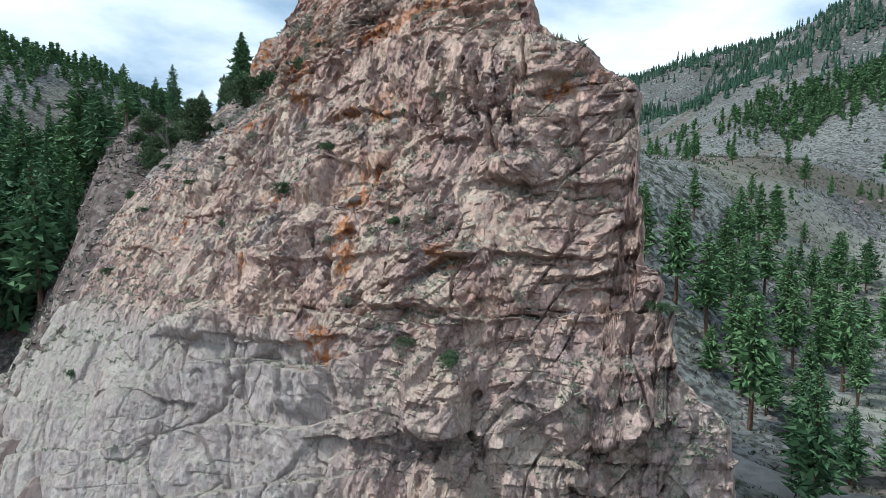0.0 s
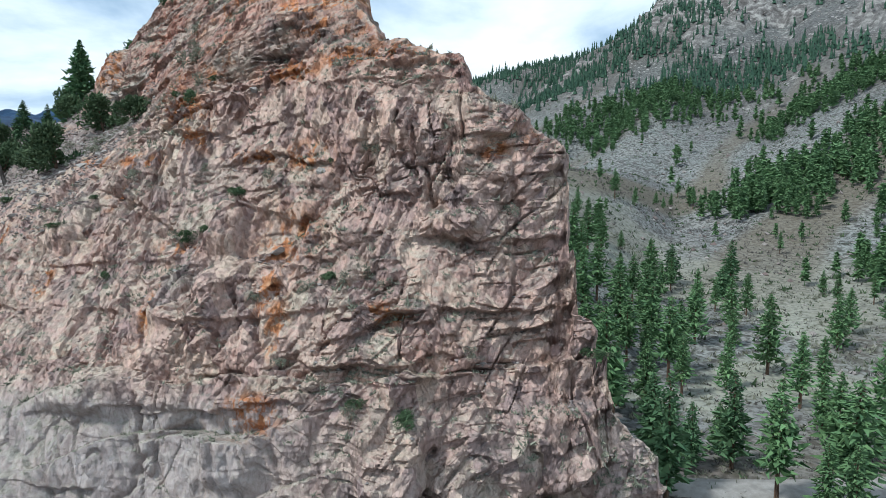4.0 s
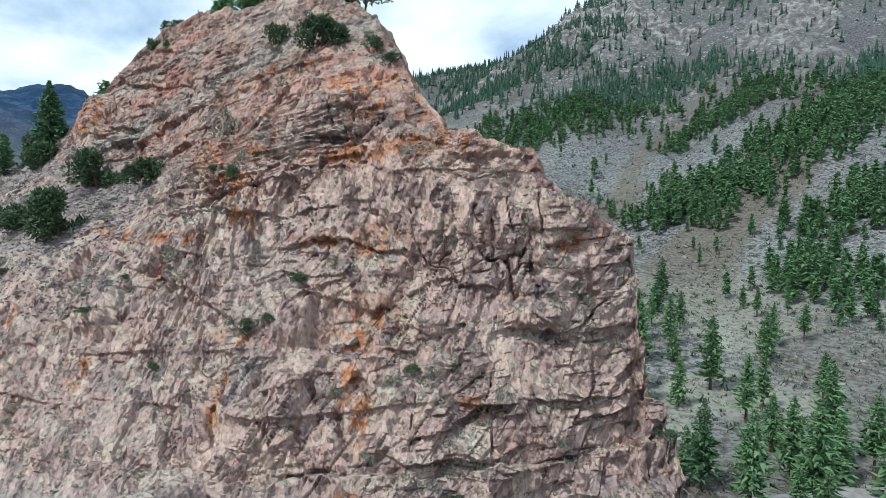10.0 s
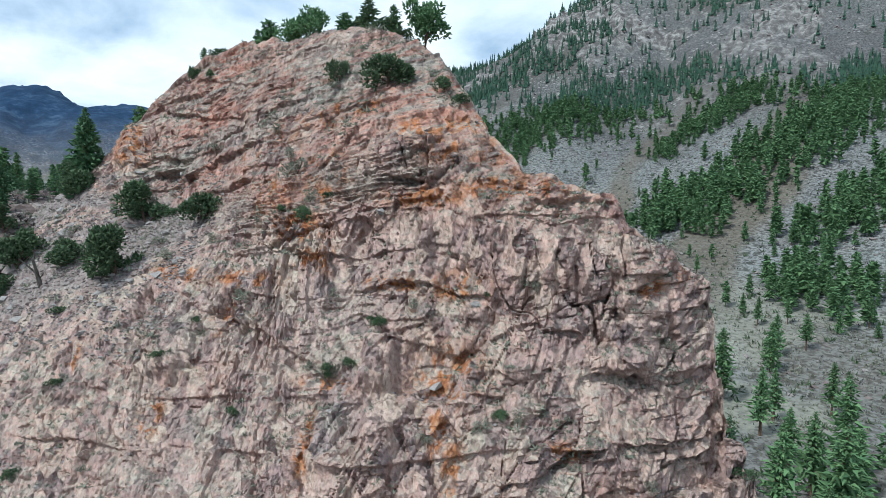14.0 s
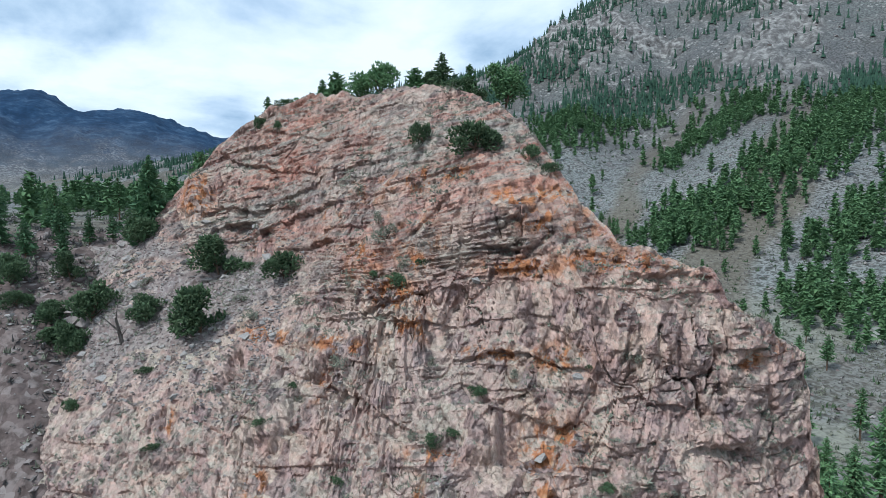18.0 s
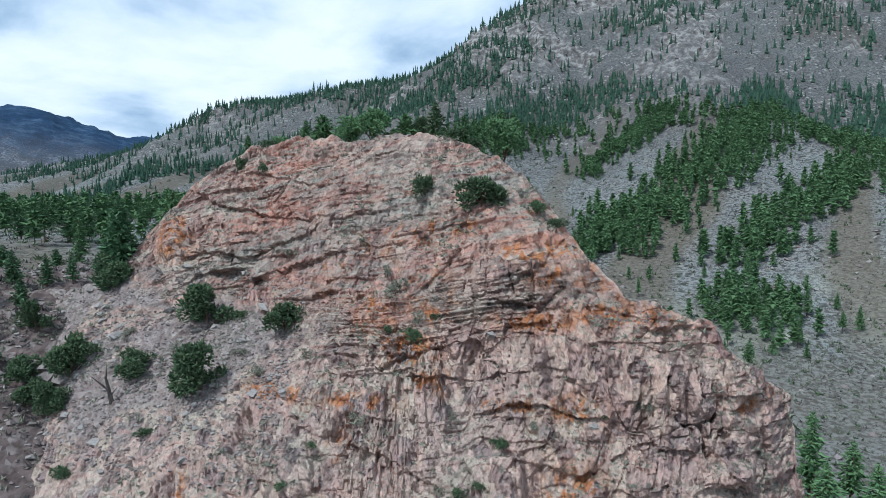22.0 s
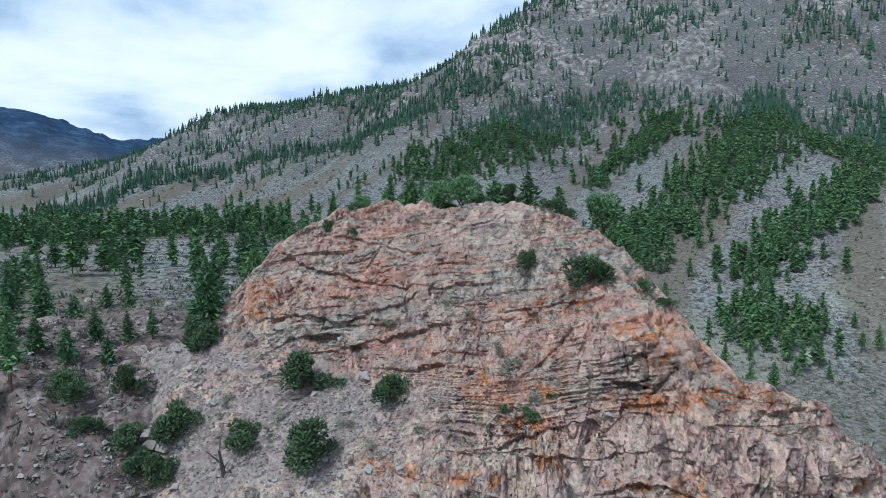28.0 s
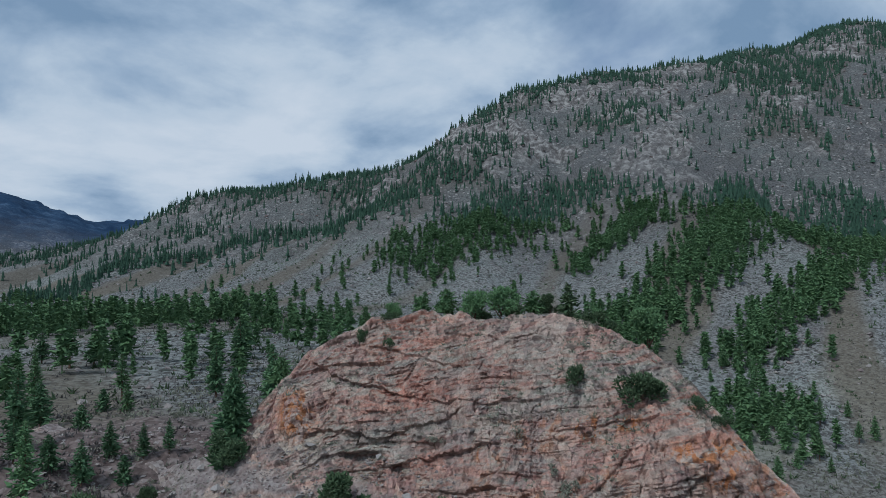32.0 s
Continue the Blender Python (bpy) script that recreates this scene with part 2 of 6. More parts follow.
def rock_material():
    s = Nodes("weathered_granite", 0.92, 0.15)
    big, mid, fine = s.noise(0.16, 6, 0.6, 0.8), s.noise(0.9, 7, 0.62, 0.6), s.noise(4.2, 8, 0.72)
    speck = s.noise(15.0, 4, 0.72)
    u, v = s.vmath("DOT_PRODUCT", s.co, (*ALONG, 0.0)), s.vmath("DOT_PRODUCT", s.co, (*INTO, 0.0))
    bed = s.vmath("DOT_PRODUCT", s.co, (0.24 * ALONG[0], 0.24 * ALONG[1], 1.0))

    def axes(ku, kv, kw):
        c = s.nt.nodes.new("ShaderNodeCombineXYZ")
        for k, (a, b) in enumerate(((u, ku), (v, kv), (bed, kw))):
            s.put(c.inputs[k], s.math("MULTIPLY", a, b))
        return c.outputs[0]

    # fabric: upright on the wall, along the beds on the dome
    grain = s.mix(s.ramp(s.attr("red"), (0.35, 0.0), (0.6, 1.0)), s.noise(1.0, 8, 0.70, 0.5, axes(3.4, 3.4, 1.7)), s.noise(1.0, 8, 0.70, 0.4, axes(1.1, 1.1, 4.2)))
    pink = s.ramp(big, (0.34, (0.464, 0.284, 0.232)), (0.50, (0.534, 0.354, 0.296)), (0.66, (0.580, 0.423, 0.360)))
    pink = s.mix(s.ramp(mid, (0.38, 0.6), (0.52, 0.0)), pink, (0.33, 0.255, 0.26))
    pink = s.mix(s.attr("red"), pink, s.ramp(mid, (0.35, (0.40, 0.155, 0.11)), (0.65, (0.52, 0.255, 0.185))))
    rosy = s.math("MULTIPLY", s.attr("tread"), s.ramp(s.noise(1.0, 7, 0.66, 0.5, axes(0.3, 0.3, 1.4)), (0.38, 0.25), (0.50, 1.0)))
    pink = s.mix(s.math("MULTIPLY", rosy, 0.85), pink, s.ramp(mid, (0.35, (0.30, 0.265, 0.235)), (0.65, (0.40, 0.365, 0.325))))
    pale = s.ramp(mid, (0.30, (0.35, 0.295, 0.28)), (0.52, (0.435, 0.385, 0.37)), (0.72, (0.49, 0.455, 0.45)))
    col = s.mix(s.attr("pale"), pink, pale)
    # mineral streaks that run down the face, tan and dark
    streak = s.noise(1.0, 7, 0.64, 0.5, axes(1.0, 1.0, 0.2))
    col = s.mix(s.ramp(streak, (0.55, 0.0), (0.68, 0.55)), col, (0.20, 0.155, 0.15))
    col = s.mix(s.ramp(streak, (0.33, 0.40), (0.44, 0.0)), col, (0.44, 0.335, 0.26))
    # beds of the dome: red risers between grey weathered treads
    beds = s.noise(1.0, 7, 0.66, 0.35, axes(0.16, 0.16, 1.5))
    col = s.mix(s.math("MULTIPLY", s.attr("red"), s.ramp(beds, (0.49, 0.0), (0.57, 0.7))), col, (0.34, 0.32, 0.285))
    # grey-green lichen and grit on what faces up
    lichen = s.ramp(fine, (0.34, (0.17, 0.165, 0.14)), (0.50, (0.31, 0.305, 0.262)), (0.66, (0.41, 0.41, 0.355)))
    lie = s.math("MULTIPLY", s.math("MULTIPLY", s.attr("ledge"), s.ramp(mid, (0.34, 0.35), (0.52, 1.0))), s.math("SUBTRACT", 1.0, s.math("MULTIPLY", s.attr("red"), s.math("SUBTRACT", 0.22, s.math("MULTIPLY", s.attr("tread"), 0.22)))))
    col = s.mix(lie, col, lichen)
    col = s.mix(s.ramp(s.noise(2.0, 8, 0.74, 0.4), (0.55, 0.0), (0.63, 0.5)), col, (0.34, 0.345, 0.285))
    rubble = s.ramp(s.voronoi(2.3, out="Color"), (0.1, (0.16, 0.125, 0.12)), (0.5, (0.25, 0.215, 0.205)), (0.9, (0.34, 0.31, 0.295)))
    col = s.mix(s.math("MULTIPLY", s.attr("scree"), 0.85), col, rubble)
    # cracks and overhang lines darkened here: occlusion put into the colour
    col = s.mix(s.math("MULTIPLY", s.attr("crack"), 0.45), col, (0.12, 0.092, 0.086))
    # broken faces and the cracks between them, weaker on the worn slabs and the scree
    hard = s.math("SUBTRACT", 1.0, s.math("MULTIPLY", s.math("MAXIMUM", s.attr("worn"), s.attr("scree")), 0.75))
    wob = s.nt.nodes.new("ShaderNodeTexNoise")
    s.put(wob.inputs["Vector"], s.co)
    wob.inputs["Scale"].default_value, wob.inputs["Detail"].default_value = 1.3, 3
    co = s.vmath("ADD", s.stretch((1, 1, 0.6), (0.10, -0.14, 0)), s.vmath("SCALE", wob.outputs["Color"], 0.05))
    h, tone, cuts = None, None, None
    for scale, steep, lo, hi, line, where, seed in ((0.8, 1.5, 0.84, 1.16, 0.016, (0.54, 0.62), 0.33), (2.1, 1.8, 0.86, 1.14, 0.028, (0.56, 0.64), 0.9), (5.6, 1.5, 0.90, 1.10, 0.05, (0.60, 0.68), 2.3)):
        hh, pick, edge = s.facets(scale, co, steep)
        here = s.ramp(s.noise(seed, 4, 0.6), (where[0], 0.0), (where[1], 1.0))
        cut = s.math("MULTIPLY", s.ramp(edge, (0.0, 1.0), (line, 0.0)), here)
        hh = s.math("SUBTRACT", hh, s.math("MULTIPLY", cut, 0.10 / scale))
        own = s.math("ADD", s.math("MULTIPLY", s.math("MULTIPLY", pick, hi - lo), hard), s.math("SUBTRACT", 1.0, s.math("MULTIPLY", hard, 1.0 - lo)))
        if h is None:      # panels differ in hue: lilac, pink, tan
            col = s.mix(s.math("MULTIPLY", s.math("MULTIPLY", hard, 0.42), s.math("SUBTRACT", 1.0, s.math("MULTIPLY", s.attr("red"), 0.7))), col, s.ramp(pick, (0.0, (0.406, 0.284, 0.284)), (0.35, (0.476, 0.307, 0.261)), (0.65, (0.545, 0.389, 0.319)), (1.0, (0.522, 0.418, 0.319))))
        h = hh if h is None else s.math("ADD", h, hh)
        tone = own if tone is None else s.math("MULTIPLY", tone, own)
        cuts = cut if cuts is None else s.math("MAXIMUM", cuts, cut)
    h, cuts = s.math("MULTIPLY", h, hard), s.math("MULTIPLY", cuts, hard)
    # long thin joints: upright on the wall, along the beds on the dome
    for co_, thin, amount, where in ((axes(0.75, 0.75, 0.14), 0.012, 1.0, 0.45), (axes(2.2, 2.2, 0.42), 0.020, 0.8, 1.1), (axes(0.20, 0.20, 1.3), 0.014, 0.9, 0.4)):
        n = s.noise(1.0, 2, 0.5, 0.0, co_)
        line = s.ramp(s.math("ABSOLUTE", s.math("SUBTRACT", n, 0.5)), (0.0, 1.0), (thin, 0.0))
        line = s.math("MULTIPLY", line, s.ramp(s.noise(where, 3, 0.6), (0.54, 0.0), (0.60, 0.7 * amount)))
        cuts = s.math("MAXIMUM", cuts, s.math("MULTIPLY", line, s.math("SUBTRACT", 1.0, s.attr("scree"))))
        h = s.math("SUBTRACT", h, s.math("MULTIPLY", line, 0.06))
    # rust-coloured lichen and iron stain
    rust = s.ramp(s.noise(1.6, 6, 0.68, 0.8), (0.36, (0.30, 0.105, 0.045)), (0.55, (0.46, 0.185, 0.07)), (0.70, (0.42, 0.26, 0.15)))
    rusty = s.math("MULTIPLY", s.attr("orange"), s.ramp(s.noise(1.0, 7, 0.70, 0.6, axes(1.0, 1.0, 0.7)), (0.48, 0.0), (0.55, 0.9)))
    col = s.mix(rusty, col, rust)
    # each face's random tone imitates how differently tilted faces catch light
    col = s.vmath("SCALE", col, tone)
    # dark in facet edges and joints stands in for the shade inside them
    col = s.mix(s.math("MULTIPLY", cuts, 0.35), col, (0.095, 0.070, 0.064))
    # grain: dark pits and pale crystals
    col = s.vmath("SCALE", col, s.ramp(grain, (0.34, 0.72), (0.47, 0.97), (0.62, 1.06)))
    col = s.mix(s.ramp(speck, (0.32, 0.30), (0.42, 0.0)), col, (0.13, 0.10, 0.092))
    col = s.mix(s.ramp(speck, (0.58, 0.0), (0.70, 0.15)), col, (0.55, 0.46, 0.41))
    ridge = s.nt.nodes.new("ShaderNodeTexNoise")
    ridge.noise_type = "RIDGED_MULTIFRACTAL"
    s.put(ridge.inputs["Vector"], axes(1.5, 1.5, 1.1))
    for key, value in (("Scale", 1.0), ("Detail", 7), ("Roughness", 0.5), ("Distortion", 0.2)):
        ridge.inputs[key].default_value = value
    h = s.math("SUBTRACT", h, s.math("MULTIPLY", s.math("MULTIPLY", ridge.outputs[0], hard), 0.12))
    h = s.math("ADD", h, s.math("MULTIPLY", grain, 0.14))
    h = s.math("ADD", h, s.math("MULTIPLY", speck, 0.03))
    return s.finish(col, h, 1.0, 1.0)


def ground_material():
    s = Nodes("dry_hillside_soil", 0.95, 0.1)
    big, mid, fine = s.noise(0.006, 6, 0.6, 0.6), s.noise(0.05, 7, 0.62, 0.4), s.noise(0.7, 6, 0.65)
    soil = s.ramp(big, (0.36, (0.175, 0.176, 0.176)), (0.50, (0.203, 0.214, 0.208)), (0.64, (0.230, 0.250, 0.232)))
    soil = s.mix(s.ramp(mid, (0.48, 0.0), (0.62, 0.75)), soil, (0.245, 0.245, 0.232))
    soil = s.mix(s.ramp(s.noise(0.11, 6, 0.6), (0.56, 0.0), (0.70, 0.6)), soil, (0.150, 0.112, 0.112))
    scrub = s.ramp(s.voronoi(0.40), (0.24, 0.95), (0.42, 0.0))
    soil = s.mix(s.math("MULTIPLY", scrub, s.ramp(mid, (0.36, 0.3), (0.55, 1.0))), soil, (0.045, 0.044, 0.042))
    soil = s.mix(s.ramp(s.voronoi(0.9), (0.20, 0.75), (0.36, 0.0)), soil, (0.060, 0.062, 0.052))
    dots = s.ramp(s.voronoi(0.17), (0.20, 0.9), (0.30, 0.0))
    soil = s.mix(s.math("MULTIPLY", dots, s.ramp(s.noise(0.02, 4, 0.6), (0.40, 0.2), (0.55, 1.0))), soil, (0.034, 0.045, 0.034))
    soil = s.mix(s.ramp(fine, (0.40, 0.85), (0.54, 0.0)), soil, (0.055, 0.052, 0.050))
    soil = s.mix(s.math("MULTIPLY", s.attr("grass"), s.ramp(fine, (0.35, 0.4), (0.6, 1.0))), soil, (0.27, 0.275, 0.225))
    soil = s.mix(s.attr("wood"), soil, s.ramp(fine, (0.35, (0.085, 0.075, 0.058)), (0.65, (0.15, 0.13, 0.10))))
    soil = s.mix(s.math("MULTIPLY", s.attr("high"), 0.52), soil, s.ramp(fine, (0.35, (0.042, 0.043, 0.044)), (0.65, (0.080, 0.078, 0.080))))
    stone = s.ramp(s.noise(0.16, 7, 0.65), (0.38, (0.07, 0.064, 0.06)), (0.5, (0.15, 0.14, 0.135)), (0.62, (0.33, 0.32, 0.30)))
    crags = s.math("MAXIMUM", s.math("MULTIPLY", s.attr("crag"), 0.85), s.math("MULTIPLY", s.attr("high"), s.ramp(s.noise(0.07, 8, 0.72), (0.56, 0.0), (0.62, 0.7))))
    blocks = s.math("MULTIPLY", s.ramp(s.voronoi(0.21), (0.22, 1.0), (0.30, 0.0)), s.ramp(s.noise(0.035, 6, 0.7), (0.44, 0.0), (0.54, 1.0)))
    soil = s.mix(s.math("MULTIPLY", blocks, s.math("MULTIPLY", s.attr("high"), 0.9)), soil, (0.26, 0.25, 0.24))
    rub = s.ramp(s.voronoi(1.4, out="Color"), (0.1, (0.105, 0.078, 0.072)), (0.6, (0.17, 0.134, 0.124)), (0.95, (0.26, 0.225, 0.21)))
    soil = s.mix(s.attr("rubble"), soil, s.mix(s.ramp(fine, (0.40, 0.75), (0.55, 0.0)), rub, (0.055, 0.042, 0.038)))
    soil = s.mix(crags, soil, stone)
    # far wooded range; the blue haze of distance is put into its colour
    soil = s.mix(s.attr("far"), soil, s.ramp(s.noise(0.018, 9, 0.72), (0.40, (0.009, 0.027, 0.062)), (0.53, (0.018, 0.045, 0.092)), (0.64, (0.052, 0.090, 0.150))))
    h = s.math("ADD", s.math("MULTIPLY", fine, 0.5), s.math("MULTIPLY", s.voronoi(0.8), -0.5))
    return s.finish(soil, h, 0.5, 0.7)


def stone_material():
    s = Nodes("loose_stone", 0.93, 0.12)
    fine = s.noise(5.0, 6, 0.68)
    col = s.ramp(s.island_random(), (0.0, (0.14, 0.105, 0.098)), (0.35, (0.22, 0.185, 0.175)), (0.75, (0.27, 0.245, 0.23)), (1.0, (0.34, 0.32, 0.30)))
    col = s.mix(s.ramp(fine, (0.34, 0.6), (0.5, 0.0)), col, (0.15, 0.12, 0.11))
    return s.finish(col, fine, 0.08, 0.8)


def road_material():
    s = Nodes("packed_gravel_road", 0.92, 0.1)
    n = s.noise(0.8, 6, 0.6)
    col = s.ramp(n, (0.35, (0.21, 0.20, 0.19)), (0.65, (0.31, 0.30, 0.285)))
    return s.finish(s.mix(s.ramp(s.noise(14, 4, 0.7), (0.4, 0.4), (0.55, 0.0)), col, (0.22, 0.20, 0.185)), n, 0.03)


def foliage_material(name, dark, light, by="island"):
    s = Nodes(name, 0.75, 0.15)
    pick = s.island_random() if by == "island" else s.object_random()
    col = s.ramp(pick, (0.0, dark), (1.0, light))
    own = s.math("ADD", s.math("MULTIPLY", s.object_random(), 0.5), 0.75)
    tone = s.nt.nodes.new("ShaderNodeVectorMath")
    tone.operation = "SCALE"
    s.put(tone.inputs[0], col)
    s.put(tone.inputs[3], own)
    mott = s.mix(s.ramp(s.noise(1.7, 3, 0.6), (0.4, 0.0), (0.62, 0.5)), tone.outputs[0], light)
    return s.finish(mott)


def bark_material(name, dark, light):
    s = Nodes(name, 0.9, 0.1)
    n = s.noise(6.0, 5, 0.6, 0.3, s.stretch((1, 1, 0.2)))
    return s.finish(s.ramp(n, (0.35, dark), (0.65, light)), n, 0.03, 0.7)


ROCK = rock_material()
GROUND = ground_material()
STONE = stone_material()
ROAD = road_material()
PINE = foliage_material("pine_needles", (0.048, 0.105, 0.050), (0.130, 0.225, 0.100))
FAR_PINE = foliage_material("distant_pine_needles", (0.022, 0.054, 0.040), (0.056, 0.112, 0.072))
SPRUCE = foliage_material("spruce_needles", (0.034, 0.078, 0.042), (0.092, 0.165, 0.080))
JUNIPER = foliage_material("juniper_scale_leaves", (0.030, 0.058, 0.030), (0.088, 0.130, 0.066))
BARK = bark_material("pine_bark", (0.060, 0.040, 0.030), (0.19, 0.125, 0.09))
SCRUB = foliage_material("bare_scrub_twigs", (0.045, 0.041, 0.041), (0.125, 0.118, 0.112))
TUFT = foliage_material("dry_grass_and_sage", (0.105, 0.115, 0.085), (0.26, 0.265, 0.205))
DEAD = bark_material("weathered_dead_wood", (0.05, 0.042, 0.038), (0.17, 0.15, 0.135))

# ---- the lie of the land ----
# q runs up the mountain, p along it; u runs along the rock fin from its nose, v into it
def lie(x, y):
    return 0.75 * x + 0.66 * y, -0.66 * x + 0.75 * y


def crest_height(p):
    return curve(p, (-2500, -900, -490, -346, -206, -17, 106, 229, 290, 355, 440, 550, 670, 800, 950, 1200, 2500), (420, 560, 597, 473, 437, 395, 360, 242, 210, 207, 193, 197, 140, 110, 90, 70, 50))


def ground_height(x, y, detail=True):
    q, p = lie(x, y)
    qe = q - 0.25 * np.clip(p - 100, 0, 1200)
    wob = 26 * vnoise(x / 170, y / 170, 0.3, 11) + 9 * vnoise(x / 60, y / 60, 0.7, 12)
    slope = curve(qe + wob, (-400, 0, 100, 200, 300, 400, 500, 590, 650, 700, 900, 1250, 2600), (2, 3, 5, 19, 41, 68, 99, 142, 188, 232, 350, 530, 900))
    top = crest_height(p)
    # gullies and spurs that run down the slope
    steep = smooth(qe, 150, 420)
    rib = vnoise(p / 74 + 0.6 * vnoise(x / 210, y / 210, 0, 15), q / 420, 0, 13)
    slope = slope + steep * (13 * rib + 6 * vnoise(p / 30, q / 130, 0, 14))
    k = 26.0
    h = slope - k * np.log1p(np.exp(np.clip((slope - top) / k, -30, 30)))
    # past the crest the land falls away again
    h = h - 0.42 * np.clip(qe - 1650, 0, 4000)
    # the shoulder from which the fin springs
    side = (y - 6 - 0.9 * np.clip(x + 25, 0, 600)) / 100
    fall = 1 - smooth(-x, 90, 330) * smooth(420 - y, 0, 300)
    hill = 49 * smooth(side, 0, 1) * fall + 2.5 * vnoise(x / 50, y / 50, 0, 21) * smooth(side, 0, 0.5)
    hill = hill - 18 * smooth(-(x + 0.30 * (y - 80)), 41, 56) * (1 - smooth(y, 115, 160)) * smooth(y, 40, 70)      # a gully west of the fin
    h = np.maximum(h, hill) + 2.0 * np.exp(-np.abs(h - hill) / 6)
    # far ranges to the north and west
    r = np.hypot(x, y)
    a = np.degrees(np.arctan2(x, y))
    far = smooth(r, 1500, 2700) * smooth(-a, -24, -8)
    rng = 300 + 75 * vnoise(a / 9.0, r / 900, 0, 31) + 45 * vnoise(a / 3.6, r / 500, 0, 32) + 14 * vnoise(a / 1.3, r / 260, 0, 33)
    h = h * (1 - far) + far * np.maximum(h, rng * curve(a, (-180, -60, -12, 0, 8, 16, 24), (1.1, 1.15, 1.1, 0.98, 0.80, 0.72, 0.5)))
    west = curve(a, (-110, -75, -50, -35, -27, -21, -17, -12), (0, 50, 90, 112, 97, 74, 40, 0)) * np.exp(-((r - 430) / 120) ** 2)
    h = np.maximum(h, west) + np.where(west > 5, 4.0 * np.exp(-np.abs(h - west) / 10), 0)
    if detail:
        amp = 0.25 + 1.6 * smooth(r, 120, 500)
        h = h + amp * fbm(x / 22, y / 22, 0, 4, 41) * 0.9
        rub = rubble_mask(x, y)
        h = h + rub * (0.9 * fbm(x / 5, y / 5, 0, 3, 44) + 0.5 * np.abs(vnoise(x / 2, y / 2, 0, 47)))
        crag = crag_mask(x, y, q, p)
        f1, f2, val, way = cells(x / 16, y / 16, h / 16, 51)
        h = h + crag * (9 * (val - 0.35) + 5 * fbm(x / 9, y / 9, 0, 3, 52))
    h = np.where(r < 4200, h, h - (r - 4200) * 0.1)
    return h


def rubble_mask(x, y):
    """Stony red-brown slopes round the western end of the fin."""
    return smooth(150 - np.hypot(x + 40, y - 50), 40, 105) * smooth(-x, 16, 28) * smooth(x + 1.4 * y, -40, 0)


def crag_mask(x, y, q, p):
    high = smooth(q - 0.25 * np.clip(p - 100, 0, 1200), 380, 720)
    return high * smooth(vnoise(x / 65, y / 65, 0, 61) + 0.6 * vnoise(x / 24, y / 24, 0, 62) + 0.35 * high, 0.30, 0.62)


def wood_mask(x, y):
    """How densely the pines stand: bands in the gullies, woods on the high slopes and along the valley."""
    q, p = lie(x, y)
    qe = q - 0.25 * np.clip(p - 100, 0, 1200)
    bend = p + 0.22 * (q - 300) + 14 * vnoise(x / 90, y / 90, 0, 73)
    band = smooth(np.cos(bend / 78 * 2 * np.pi) + 0.5 * vnoise(x / 110, y / 110, 0, 71), 0.25, 0.8) * smooth(qe, 120, 240) * (1 - smooth(qe, 480, 600))
    high = smooth(qe, 400, 620) * smooth(vnoise(x / 80, y / 80, 0, 72) + 0.5 * vnoise(x / 30, y / 30, 0, 74), -0.25, 0.35)
    top = np.exp(-((crest_height(p) - ground_height(x, y, False)) / 26.0) ** 2) * smooth(qe, 500, 700)
    valley = (1 - smooth(qe, 140, 260)) * smooth(vnoise(x / 45, y / 45, 0, 75), 0.05, 0.5) * 0.6
    return np.clip(np.maximum.reduce([band, high * 0.8, top, valley]), 0, 1)


def build_ground():
    def spread(lo, hi, fine_lo, fine_hi, fine, coarse):
        a, out = lo, []
        while a < hi:
            out.append(a)
            a += fine if fine_lo <= a <= fine_hi else coarse
        return np.array(out)

    az = np.radians(spread(-180, 180, -45, 88, 0.30, 3.0))
    az = np.append(az, math.pi)
    rr = np.concatenate([[0.5, 6, 12], np.geomspace(18, 4700, 400)])
    A, R = np.meshgrid(az, rr)
    X, Y = -22 + R * np.sin(A), 10 + R * np.cos(A)
    Z = ground_height(X, Y)
    q, p = lie(X, Y)
    qe = q - 0.25 * np.clip(p - 100, 0, 1200)
    r = np.hypot(X, Y)
    a = np.degrees(np.arctan2(X, Y))
    # mask of the range that takes the painted blue of distance
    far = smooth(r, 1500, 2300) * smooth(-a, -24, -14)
    grass = (1 - smooth(qe, 120, 330)) * smooth(X, 30, 60) * smooth(vnoise(X / 30, Y / 30, 0, 81) + 0.5 * vnoise(X / 9, Y / 9, 0, 82), 0.0, 0.7)
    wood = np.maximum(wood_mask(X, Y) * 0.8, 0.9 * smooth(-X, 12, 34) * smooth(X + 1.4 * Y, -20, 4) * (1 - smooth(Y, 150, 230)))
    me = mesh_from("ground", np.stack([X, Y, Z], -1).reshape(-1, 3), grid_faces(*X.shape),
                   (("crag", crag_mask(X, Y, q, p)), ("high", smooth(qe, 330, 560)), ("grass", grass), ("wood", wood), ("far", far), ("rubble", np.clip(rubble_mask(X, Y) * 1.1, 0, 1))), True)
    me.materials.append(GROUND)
    return tagged(new("ground", me), "dry scrub hillsides, valley floor and rocky mountain slopes", "ground", kind="structure")


build_ground()

